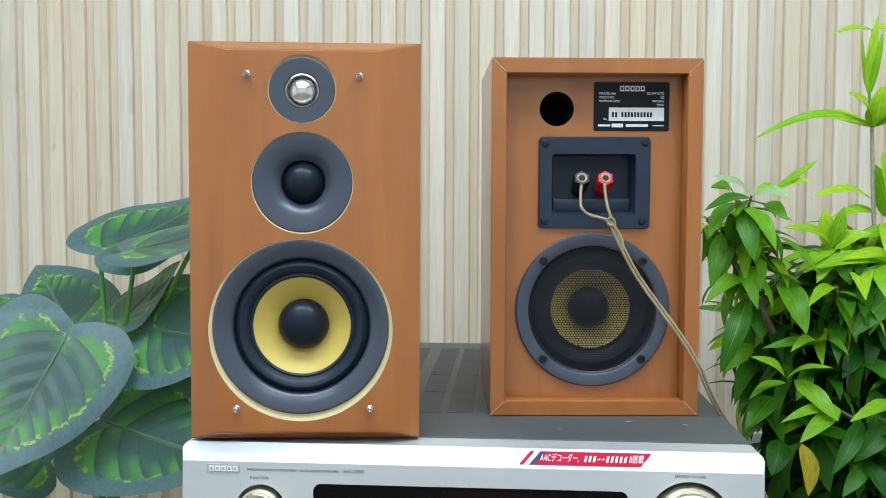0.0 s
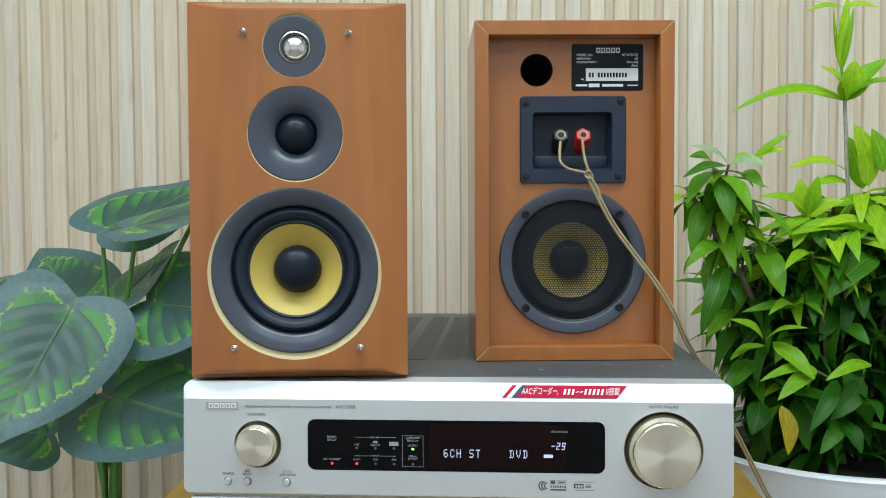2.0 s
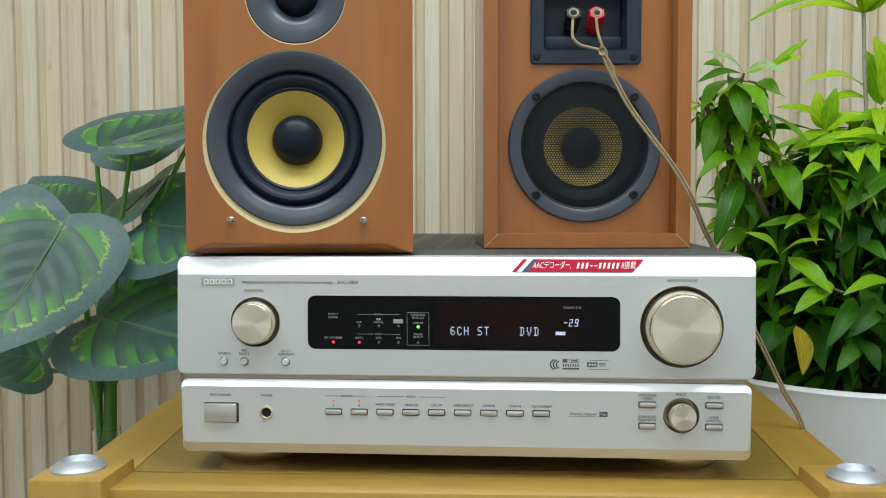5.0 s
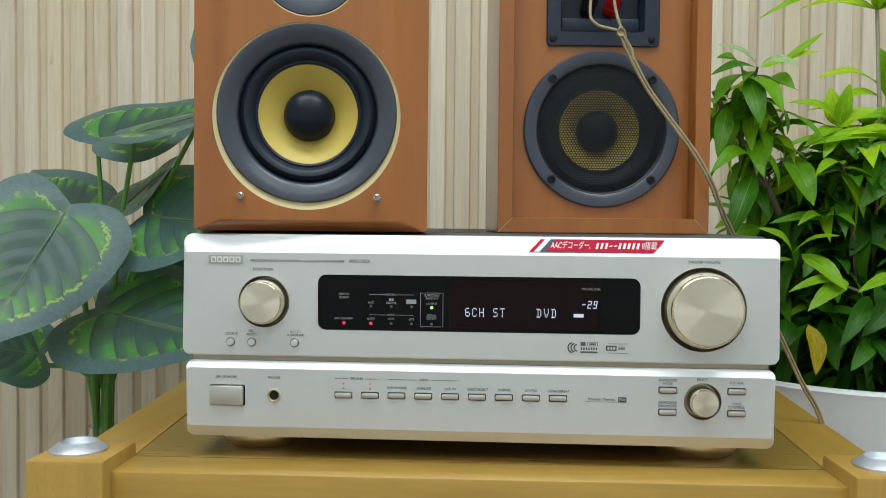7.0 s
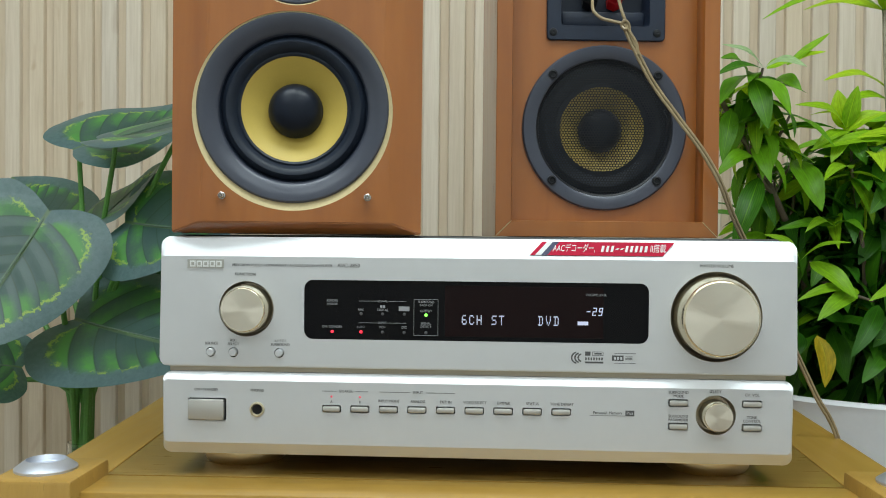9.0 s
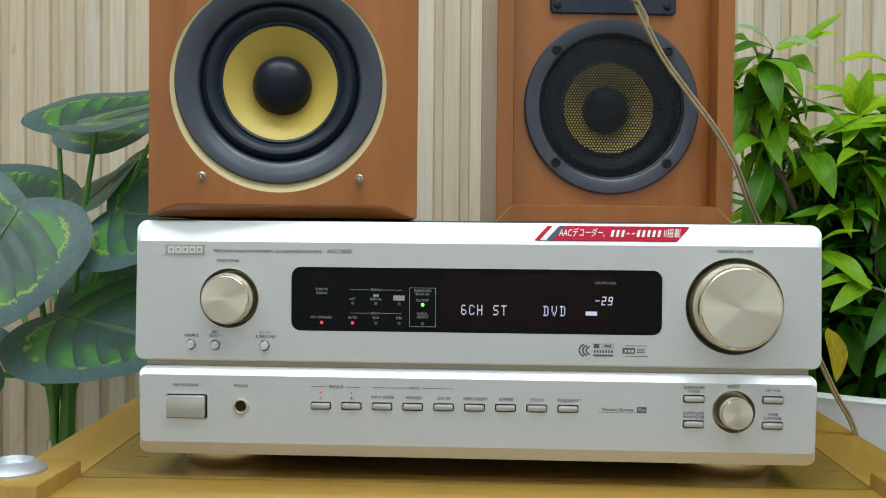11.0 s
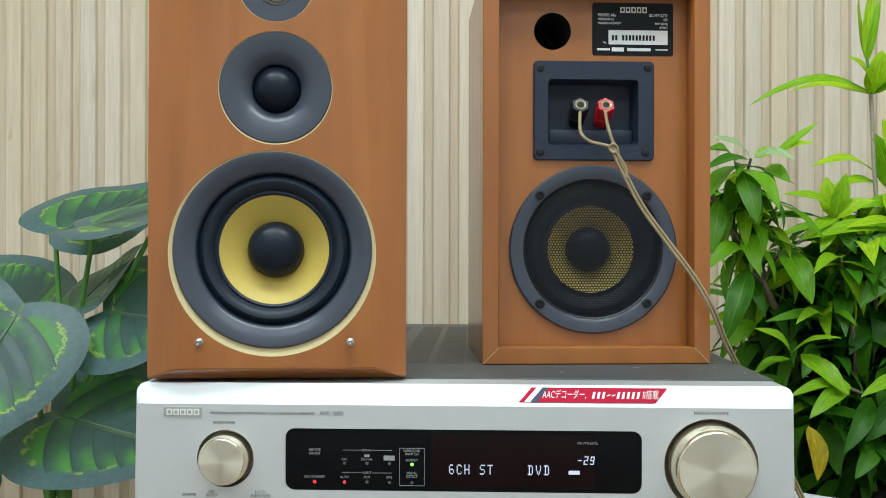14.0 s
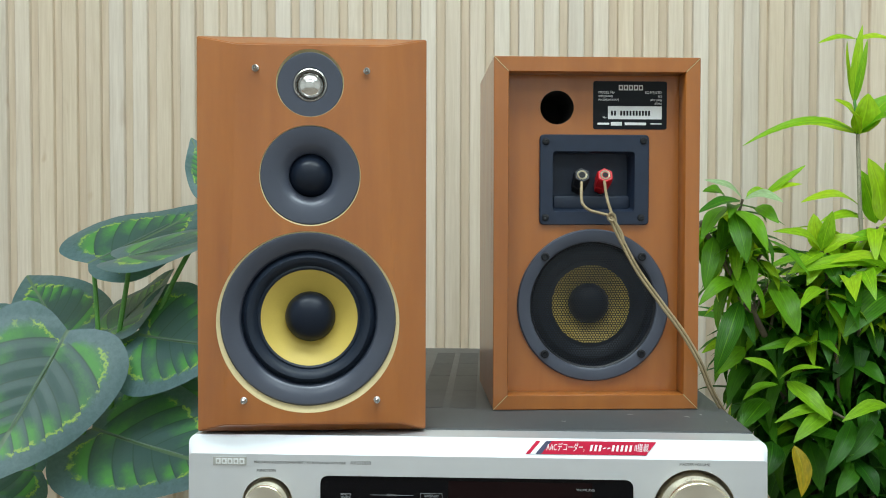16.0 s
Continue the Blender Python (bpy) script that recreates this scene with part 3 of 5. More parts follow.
def say(text, size, x, z, material=M_PRINT, y=-0.0002, parent=receiver, **more):
    ob = letters(text, size, x, z, parent, material, y, **more)
    return absolute(ob) if parent is receiver else ob


WIN_Y = 0.0006
GLYPHS = {"6": "01110 10000 10000 11110 10001 10001 01110", "C": "01110 10001 10000 10000 10000 10001 01110", "H": "10001 10001 10001 11111 10001 10001 10001", "S": "01111 10000 10000 01110 00001 00001 11110", "T": "11111 00100 00100 00100 00100 00100 00100", "D": "11110 01001 01001 01001 01001 01001 11110", "V": "10001 10001 10001 10001 01010 01010 00100"}


def dotted(text, x, z, pitch=0.0051, dx=0.00068, dz=0.00094):
    """Words of a dot-matrix display, lit dot by lit dot."""
    for k, sign in enumerate(text):
        if sign == " ":
            continue
        dots = [box(x + k * pitch + i * dx, x + k * pitch + (i + 0.9) * dx, WIN_Y - 0.0003, WIN_Y, z - j * dz - dz * 0.84, z - j * dz) for j, row in enumerate(GLYPHS[sign].split()) for i, bit in enumerate(row) if bit == "1"]
        part("display_character", merge(*dots), M_DIGIT, window, smooth=False)


dotted("6CH ST", -0.0073, 0.7184)
dotted("DVD", 0.0448, 0.7184, 0.0053)


def segments(text, x, z, w=0.0026, h=0.0054, pitch=0.0041, t=0.0006):
    """Slanted seven-segment figures."""
    bars = {"a": (0, h - t, w, h), "g": (0, h / 2 - t / 2, w, h / 2 + t / 2), "d": (0, 0, w, t), "f": (0, h / 2, t, h), "b": (w - t, h / 2, w, h), "e": (0, 0, t, h / 2), "c": (w - t, 0, w, h / 2)}
    shown = {"-": "g", "2": "abged", "9": "abcdfg"}
    for k, sign in enumerate(text):
        bits = []
        for s in shown[sign]:
            x0, z0, x1, z1 = bars[s]
            loop = [(x + k * pitch + a + 0.16 * b, z + b) for a, b in ((x0, z0), (x1, z0), (x1, z1), (x0, z1))]
            bits.append(loft([[(a, WIN_Y, b) for a, b in loop], [(a, WIN_Y - 0.0003, b) for a, b in loop]]))
        part("display_character", merge(*bits), M_DIGIT, window, smooth=False)


segments("-29", 0.0772, 0.7192)
plate(0.0716, 0.0788, 0.7126, 0.7151, WIN_Y, window, M_DIGIT, "display_bar")
for text, x, z in (("REMOTE", -0.097, 0.7272), ("SENSOR", -0.097, 0.7248), ("ON / STANDBY", -0.097, 0.7092), ("SIGNAL", -0.062, 0.7272), ("AAC", -0.077, 0.7212), ("DIGITAL", -0.062, 0.7212), ("INPUT", -0.062, 0.7122), ("AUTO", -0.077, 0.7092), ("PCM", -0.062, 0.7092), ("DTS", -0.047, 0.7092), ("SURROUND", -0.032, 0.727), ("BACK CH", -0.032, 0.7248), ("OUTPUT", -0.032, 0.7208), ("SIGNAL", -0.032, 0.7122), ("DETECT", -0.032, 0.71), ("VOLUME LEVEL", 0.084, 0.7332)):
    say(text, 0.0023, x, z, M_PALE_PRINT, WIN_Y, window, wide=0.9)
for x0, x1, z in ((-0.0785, -0.0655, 0.7272), (-0.0585, -0.0455, 0.7272), (-0.0785, -0.0655, 0.7122), (-0.0585, -0.0455, 0.7122), (-0.0403, -0.0237, 0.7288), (-0.0403, -0.0237, 0.704)):
    plate(x0, x1, z - 0.00012, z + 0.00012, WIN_Y, window, M_PALE_PRINT, "rule", 0.0002)
for x in (-0.0403, -0.0237):
    plate(x - 0.00012, x + 0.00012, 0.704, 0.7288, WIN_Y, window, M_PALE_PRINT, "rule", 0.0002)
plate(-0.0508, -0.0434, 0.7206, 0.7238, WIN_Y, window, M_PALE_PRINT, "format_mark", 0.0002)
for k in range(2):
    plate(-0.0637 + k * 0.0019, -0.0621 + k * 0.0019, 0.7228, 0.7244, WIN_Y, window, M_PALE_PRINT, "format_mark", 0.0002)
for x, z, mat in ((-0.097, 0.7058, M_LED_RED), (-0.077, 0.7058, M_LED_RED), (-0.032, 0.718, M_LED_GREEN), (-0.077, 0.7184, M_PRINT), (-0.062, 0.7184, M_PRINT), (-0.047, 0.7184, M_PRINT), (-0.062, 0.7058, M_PRINT), (-0.047, 0.7058, M_PRINT), (-0.032, 0.7058, M_PRINT)):
    part("indicator", turned([(0.0011, WIN_Y + 0.0004), (0.0008, WIN_Y - 0.0003), (0, WIN_Y - 0.0005)], x, z, 16), mat, window)

# print on the face
absolute(plate(-0.1985, -0.173, 0.7488, 0.755, 0.0, receiver, M_BADGE, "badge", 0.0008))
for k in range(5):
    x = -0.1966 + k * 0.0046
    absolute(plate(x, x + 0.0038, 0.7498, 0.754, -0.0008, receiver, M_WHITE_PRINT, "badge_mark", 0.0002))
    absolute(plate(x + 0.0009, x + 0.0029, 0.7508, 0.753, -0.001, receiver, M_BADGE, "badge_mark", 0.0002))
say("PRECISION AUDIO COMPONENT / AV SURROUND AMPLIFIER", 0.0026, -0.132, 0.7512, wide=0.98)
say("AVC-2850", 0.0037, -0.0856, 0.7515)
say("FUNCTION", 0.0029, -0.1578, 0.7448)
say("MASTER VOLUME", 0.0029, 0.1645, 0.7538)
for text, x, z in (("SOURCE", -0.1815, 0.6965), ("REC", -0.166, 0.6988), ("SELECT", -0.166, 0.6962), ("6.1 / 7.1", -0.133, 0.6988), ("SURROUND", -0.133, 0.6962), ("ON / STANDBY", -0.185, 0.6642), ("PHONES", -0.149, 0.6642), ("SPEAKER", -0.087, 0.6646), ("INPUT", -0.037, 0.6646), ("A", -0.097, 0.6572), ("B", -0.0772, 0.6572), ("INPUT MODE", -0.0572, 0.6584), ("ANALOG", -0.037, 0.6584), ("EXT. IN", -0.0178, 0.6584), ("VIDEO SELECT", 0.0022, 0.6584), ("DIMMER", 0.0218, 0.6584), ("STATUS", 0.0415, 0.6584), ("TONE DEFEAT", 0.0615, 0.6584), ("SURROUND", 0.14, 0.668), ("MODE", 0.14, 0.6655), ("SURROUND", 0.14, 0.6518), ("PARAMETER", 0.14, 0.6493), ("SELECT", 0.1645, 0.6688), ("CH  VOL", 0.189, 0.667), ("TONE", 0.189, 0.6518), ("CONTROL", 0.189, 0.6493)):
    say(text, 0.0026, x, z, wide=0.95)
for x0, x1 in ((-0.1035, -0.0935), (-0.0805, -0.0715), (-0.0635, -0.0425), (-0.0315, -0.0115)):
    absolute(plate(x0, x1, 0.6644, 0.6647, 0.0, receiver, M_PRINT, "rule", 0.0002))
for x in (-0.097, -0.0772):
    absolute(part("indicator", turned([(0.0009, 0.0005), (0.0007, -0.0004), (0, -0.0006)], x, 0.6608, 14), M_LED_PINK, receiver))
say("Personal  Memory", 0.0028, 0.0925, 0.6532, wide=0.95)
absolute(plate(0.0805, 0.1105, 0.6512, 0.6514, 0.0, receiver, M_PRINT, "rule", 0.0002))
absolute(plate(0.1045, 0.1105, 0.6514, 0.655, 0.0, receiver, M_PRINT, "print_block", 0.0002))
say("Plus", 0.0028, 0.1075, 0.6532, M_FACE, -0.0004)
# format marks below the window, as plain shapes
for k in range(3):
    c, r0 = 0.0715 + 0.0016 * k, 0.0042 - 0.0006 * k
    arc = [(c + r0 * math.cos(radians(a)), BZ + r0 * math.sin(radians(a))) for a in range(100, 261, 16)]
    arc += [(c + (r0 - 0.001) * math.cos(radians(a)), BZ + (r0 - 0.001) * math.sin(radians(a))) for a in range(260, 99, -16)]
    absolute(part("format_mark", loft([[(x, 0.0, z) for x, z in arc], [(x, -0.0003, z) for x, z in arc]]), M_PRINT, receiver, smooth=False))
for x0, x1, z0, z1 in ((0.0768, 0.0805, 0.692, 0.6948), (0.0818, 0.0892, 0.692, 0.6923), (0.0818, 0.0892, 0.6945, 0.6948), (0.0818, 0.0821, 0.692, 0.6948), (0.0889, 0.0892, 0.692, 0.6948), (0.0832, 0.088, 0.6929, 0.6939), (0.0768, 0.0892, 0.6868, 0.688), (0.095, 0.1028, 0.6888, 0.6924), (0.0965, 0.111, 0.6937, 0.694), (0.0965, 0.111, 0.687, 0.6873), (0.104, 0.1088, 0.6895, 0.6899), (0.104, 0.1088, 0.6914, 0.6918), (0.104, 0.1088, 0.6904, 0.6908)):
    absolute(plate(x0, x1, z0, z1, 0.0, receiver, M_PRINT, "format_mark", 0.0002))
for k in range(7):
    absolute(plate(0.077 + k * 0.0018, 0.078 + k * 0.0018, 0.689, 0.6908, 0.0, receiver, M_PRINT, "format_mark", 0.0002))
for k in range(3):
    absolute(plate(0.0963 + k * 0.0021, 0.0977 + k * 0.0021, 0.6896, 0.6914, -0.0002, receiver, M_FACE, "format_mark", 0.0002))

# the sticker on the sloping rim
SLOPE = math.degrees(math.atan2(0.006, 0.0138))
sticker = thing("promotional_sticker", pose(0.0, -0.0002, 0.7577, -SLOPE), "red slanted paper sticker with white writing on the amplifier's rim", "sticker")


def slanted(x0, x1, z0, z1, lean, y=0.0, thick=0.0003):
    loop = [(x0, z0), (x1, z0), (x1 + lean, z1), (x0 + lean, z1)]
    return loft([[(x, y, z) for x, z in loop], [(x, y - thick, z) for x, z in loop]])


part("red_field", slanted(0.0505, 0.1285, 0.0025, 0.0125, 0.0085), M_STICKER_RED, sticker, smooth=False)
part("navy_stripe", slanted(0.0462, 0.0505, 0.0025, 0.0125, 0.0085), M_STICKER_NAVY, sticker, smooth=False)
part("white_stripe", slanted(0.0422, 0.0462, 0.0025, 0.0125, 0.0085), M_WHITE_PRINT, sticker, smooth=False)
part("red_stripe", slanted(0.0388, 0.0422, 0.0025, 0.0125, 0.0085), M_STICKER_RED, sticker, smooth=False)
letters("AACデコーダー,", 0.0066, 0.0543, 0.0075, sticker, M_WHITE_PRINT, -0.0004, "LEFT", shear=0.25, wide=0.6)
for k in range(10):
    x = 0.0868 + 0.00325 * k
    low, high = (0.0069, 0.0079) if k in (3, 4) else (0.0052, 0.0097)
    part("sticker_bar", slanted(x, x + 0.0017, low, high, 0.0012, -0.0003), M_WHITE_PRINT, sticker, smooth=False)
letters("II搭載", 0.0066, 0.1198, 0.0075, sticker, M_WHITE_PRINT, -0.0004, "LEFT", shear=0.25, wide=0.66)

# ---- the speakers ----
TOP = 0.7712
ON_TOP = 0.7726
W, HGT = 0.0872, 0.3012


def driver_flange(x, z, r, inner, y):
    """A driver's frame: a bevelled rim and a face that dips towards the cone."""
    return turned([(r, y + 0.004), (r, y + 0.0012), (r - 0.0012, y), (r - 0.0022, y - 0.0001), (inner + 0.0025, y + 0.0038), (inner + 0.0008, y + 0.0052), (inner, y + 0.0066), (inner, y + 0.011)], x, z, 96)


def carved(body, cutters):
    """A solid with other solids cut out of it."""
    bmesh.ops.recalc_face_normals(body, faces=body.faces)
    solid = new("tmp_solid", link_mesh("tmp_solid", body, M_CABINET))
    made = [solid]
    for c in cutters:
        bmesh.ops.recalc_face_normals(c, faces=c.faces)
        tool = new("tmp_tool", link_mesh("tmp_tool", c, M_CABINET))
        made.append(tool)
        mod = solid.modifiers.new("cut", "BOOLEAN")
        mod.operation, mod.object, mod.solver = "DIFFERENCE", tool, "EXACT"
    bpy.context.view_layer.update()
    me = bpy.data.meshes.new_from_object(solid.evaluated_get(bpy.context.evaluated_depsgraph_get()))
    out = bmesh.new()
    out.from_mesh(me)
    for ob in made:
        bpy.data.objects.remove(ob)
    bpy.data.meshes.remove(me)
    return out


def front_speaker():
    sp = thing("bookshelf_speaker", pose(-0.1245, 0.0125, ON_TOP + 0.0007, 0, 0.1, 6.6), "reddish wooden three-way bookshelf speaker facing forward with yellow woofer cone", "speaker", "pair of speakers")
    yf = -0.012
    cx = -0.001
    cw = -0.0024
    drivers = [(cw, 0.0847, 0.069), (cx, 0.1955, 0.038), (cx, 0.2651, 0.0254)]
    inner = [(-0.066, 0.0075), (0.066, 0.0075), (0.0555, 0.2937), (-0.0555, 0.2937)]
    outer = [(-W, 0.0), (W, 0.0), (W, HGT), (-W, HGT)]
    cab = loft([[(x, yf, z) for x, z in inner], [(x, 0.0, z) for x, z in outer], [(x, 0.158, z) for x, z in outer]])
    bmesh.ops.bevel(cab, geom=cab.edges[:], offset=0.0007, segments=2, affect="EDGES")
    cutters = [turned([(0, yf - 0.02), (r, yf - 0.02), (r, yf + 0.05), (0, yf + 0.05)], x, z, 96) for x, z, r in drivers]
    part("cabinet", carved(cab, cutters), M_CABINET, sp, "satin reddish brown veneer", smooth=True)
    for x, z, r in drivers:
        part("cut_edge", turned([(r - 0.0001, yf + 0.02), (r - 0.0001, yf + 0.0004), (r * 0.94, yf + 0.0022), (r * 0.9, yf + 0.0024)], x, z, 96), M_CUT, sp, "pale bare wood round the driver")
    # added filler: stops light passing under the cabinet and leaves a dark line
    part("base_pad", box(-0.083, 0.083, 0.012, 0.155, -0.0006, 0.0, 0.0002), M_BLACK, sp, "thin black filler added under the cabinet")
    # woofer
    z, y = 0.0873, yf + 0.0002
    woofer = part("woofer", driver_flange(cw, z, 0.0662, 0.0515, y), M_FLANGE, sp, "dark slate grey frame")
    y += 0.002
    part("surround", turned([(0.0516, y + 0.0055), (0.0502, y + 0.0075), (0.0488, y + 0.0045), (0.0465, y + 0.0022), (0.0438, y + 0.0026), (0.0415, y + 0.005), (0.0398, y + 0.0072), (0.0384, y + 0.0066), (0.0366, y + 0.0078)], cw, z, 80), M_RUBBER, woofer, "black rubber roll")
    part("cone", turned([(0.0369, y + 0.0074), (0.030, y + 0.0118), (0.0175, y + 0.0195), (0.015, y + 0.0205)], cw, z, 80), M_CONE, woofer, "yellow woven cone")
    part("dust_cap", turned([(0.0195, y + 0.0188), (0.0188, y + 0.0142), (0.0166, y + 0.009), (0.0128, y + 0.0055), (0.007, y + 0.0032), (0, y + 0.0025)], cw, z, 64), M_DOME, woofer, "black rounded dust cap")
    y = yf + 0.0005
    # midrange
    z = 0.196
    mid = part("midrange", turned([(0.0374, y + 0.003), (0.0374, y + 0.0004), (0.0366, y - 0.0002), (0.0245, y + 0.0006), (0.0215, y + 0.0022), (0.0168, y + 0.0062), (0.0163, y + 0.0095)], cx, z, 72), M_FLANGE, sp, "dark slate grey horn plate")
    part("dome", turned([(0.0165, y + 0.009), (0.0152, y + 0.0078), (0.0142, y + 0.0064), (0.0118, y + 0.0016), (0.0085, y - 0.0012), (0.004, y - 0.0026), (0, y - 0.003)], cx, z, 64), M_DOME, mid, "black soft dome")
    # tweeter
    z = 0.2638
    tw = part("tweeter", turned([(0.0245, y + 0.003), (0.0245, y + 0.0005), (0.0238, y), (0.0132, y + 0.0005), (0.0122, y + 0.0022)], cx, z, 64), M_FLANGE, sp, "dark slate grey plate")
    part("ring", turned([(0.0124, y + 0.0008), (0.0117, y + 0.0004), (0.0102, y + 0.0038), (0.0098, y + 0.006)], cx, z, 56), M_STEEL, tw, "bright metal ring")
    part("dome", turned([(0.0099, y + 0.0045), (0.0092, y + 0.0025), (0.0072, y - 0.0002), (0.004, y - 0.002), (0, y - 0.0028)], cx, z, 48), M_DOME_METAL, tw, "silver metal dome")
    for x, z in ((-0.0505, 0.0258), (0.0495, 0.0255), (-0.0415, 0.2755), (0.0415, 0.2745)):
        pin = part("grille_peg", turned([(0.0026, yf + 0.0004), (0.0026, yf - 0.0006), (0.0019, yf - 0.001), (0.0019, yf - 0.0055), (0.0014, yf - 0.006), (0.0008, yf - 0.0052), (0, yf - 0.0045)], x, z, 20), M_STEEL, sp, "small steel peg")
    return sp


front_speaker()


def honeycomb(cx, cz, radius, pitch, y):
    """A perforated grille sheet: joined six-sided rings, dished towards the middle."""
    verts, faces = [], []
    dz = pitch * math.sqrt(3) / 2
    rows = int(radius / dz) + 1
    for j in range(-rows, rows + 1):
        for i in range(-rows - 1, rows + 2):
            x, z = (i + 0.5 * (j % 2)) * pitch, j * dz
            if x * x + z * z > radius * radius:
                continue
            base = len(verts)
            for rr in (pitch * 0.5774, pitch * 0.375):
                for k in range(6):
                    a = radians(60 * k + 30)
                    vx, vz = x + rr * math.cos(a), z + rr * math.sin(a)
                    verts.append((cx + vx, y - 0.003 * (1 - (vx * vx + vz * vz) / radius ** 2), cz + vz))
            for k in range(6):
                l = (k + 1) % 6
                faces.append((base + k, base + l, base + 6 + l, base + 6 + k))
    me = bpy.data.meshes.new("grille_mesh")
    me.from_pydata(verts, [], faces)
    return me


def mitred(x0, x1, z0, z1, w, side, y0, y1):
    """One mitred rail of a frame."""
    o = [(x0, z0), (x1, z0), (x1, z1), (x0, z1)]
    i = [(x0 + w, z0 + w), (x1 - w, z0 + w), (x1 - w, z1 - w), (x0 + w, z1 - w)]
    loop = [o[side], o[(side + 1) % 4], i[(side + 1) % 4], i[side]]
    bm = loft([[(x, y0, z) for x, z in loop], [(x, y1, z) for x, z in loop]])
    bmesh.ops.bevel(bm, geom=bm.edges[:], offset=0.0005, segments=1, affect="EDGES")
    return bm


def rear_speaker():
    sp = thing("bookshelf_speaker", pose(0.1038, 0.1065, ON_TOP, 0, 0, 4.8), "reddish wooden bookshelf speaker turned round, showing terminals and rear driver", "speaker", "pair of speakers")
    yp = 0.02
    z1 = 0.303
    W = 0.089
    grow = Matrix.Translation((-0.0745, 0, 0.186)) @ Matrix.Diagonal((1.012, 1, 1.012, 1)) @ Matrix.Translation((0.0745, 0, -0.186))
    for side in range(4):
        part("frame_rail", mitred(-W, W, 0.0, z1, 0.0128, side, 0.0, yp), M_CABINET, sp)
    for sx, top in ((-1, 0), (1, 0), (-1, 1), (1, 1)):
        seam = box(-0.0087, 0.0087, -0.0003, 0.0012, -0.00022, 0.00022)
        part("mitre_joint", seam, M_CUT, sp, "pale worn mitre joint", smooth=False, m=pose(sx * (W - 0.0064), 0, z1 - 0.0064 if top else 0.0064, 0, 45 * sx * (1 if not top else -1), 0))
    loop = [(-W, 0.0), (W, 0.0), (W, z1), (-W, z1)]
    part("cabinet", loft([[(x, yp + 0.0002, z) for x, z in loop], [(x, 0.143, z) for x, z in loop]], False, True), M_CABINET, sp, "reddish brown veneered box", smooth=False)
    part("baffle_joint", box(-W + 0.001, W - 0.001, 0.143, 0.1445, 0.001, z1 - 0.001), M_HOLE, sp, smooth=False)
    small = [(-0.0615, 0.0075), (0.0615, 0.0075), (0.0615, 0.295), (-0.0615, 0.295)]
    part("front_baffle", loft([[(x, 0.1445, z) for x, z in loop], [(x, 0.15, z) for x, z in loop], [(x, 0.162, z) for x, z in small]]), M_CABINET, sp, smooth=False)
    port, cup, drv = (-0.0317, 0.2622), (-0.0487, 0.0465, 0.1625, 0.2405), (-0.0012, 0.0893)
    inner = [(-W + 0.0126, 0.0126), (W - 0.0126, 0.0126), (W - 0.0126, z1 - 0.0126), (-W + 0.0126, z1 - 0.0126)]
    hole = round_rect(-0.0375, 0.034, 0.174, 0.226, 0.003, 4)
    part("back_panel", pierced(inner, [circle(*port, 0.0148, 48), round_rect(-0.0405, 0.0405, 0.167, 0.2295, 0.003, 4), circle(*drv, 0.062, 64)], yp), M_CABINET, sp, "reddish brown veneered panel", smooth=False)
    part("port_tube", turned([(0.0148, yp), (0.0143, yp + 0.003), (0.0143, yp + 0.07), (0, yp + 0.07)], *port, 40), M_HOLE, sp, "dark round bass port")
    # terminal cup
    ring = round_rect(cup[0], cup[1], cup[2], cup[3], 0.0035, 5)
    rim = loft([[(x, yp, z) for x, z in ring], [(x, yp - 0.0022, z) for x, z in ring]], False, False)
    dish = loft([[(x, yp - 0.003, z) for x, z in hole], [(x * 0.97, yp + 0.002, 0.2 + (z - 0.2) * 0.97) for x, z in hole], [(x * 0.93, yp + 0.016, 0.202 + (z - 0.2) * 0.88) for x, z in hole]], False, True)
    top = loft([[(x, yp - 0.0022, z) for x, z in ring], [(0.0 + (x + 0.001) * 0.985 - 0.001, yp - 0.003, 0.2015 + (z - 0.2015) * 0.985) for x, z in ring]], False, False)
    ring2 = [(0.0 + (x + 0.001) * 0.985 - 0.001, 0.2015 + (z - 0.2015) * 0.985) for x, z in ring]
    terminal = part("terminal_cup", merge(rim, top, pierced(ring2, [hole], yp - 0.003), dish), M_CUP, sp, "blue-black plastic terminal cup")
    part("step", box(-0.0355, 0.032, yp + 0.007, yp + 0.014, 0.1755, 0.188, 0.002), M_CUP, terminal)
    for x, z in ((-0.0435, 0.2345), (0.0415, 0.2355), (-0.0437, 0.1688), (0.0398, 0.1688)):
        part("screw", turned([(0.0032, yp - 0.003), (0.0028, yp - 0.0042), (0.001, yp - 0.0046), (0, yp - 0.0036)], x, z, 16), M_BLACK, terminal)
    for x, mat, lab in ((-0.0125, M_BLACK, "black binding post"), (0.0076, M_RED, "red binding post")):
        hexa = lambda r, y: [(r * math.cos(radians(60 * k + 30)), y, r * math.sin(radians(60 * k + 30))) for k in range(6)]
        body = loft([hexa(0.0064, 0.024), hexa(0.0068, 0.0155), hexa(0.0058, 0.0145), hexa(0.0074, 0.013), hexa(0.0074, 0.001), hexa(0.0066, 0.0), hexa(0.0044, 0.0)], True, True)
        tilt = pose(x, yp - 0.0065, 0.2055, -26)
        bmesh.ops.transform(body, matrix=tilt, verts=body.verts)
        post = part("binding_post", body, mat, terminal, lab, smooth=False)
        sock = turned([(0.0046, -0.0001), (0.0041, -0.0007), (0.0026, 0.0002), (0.002, 0.001)], 0, 0, 24)
        bmesh.ops.transform(sock, matrix=tilt, verts=sock.verts)
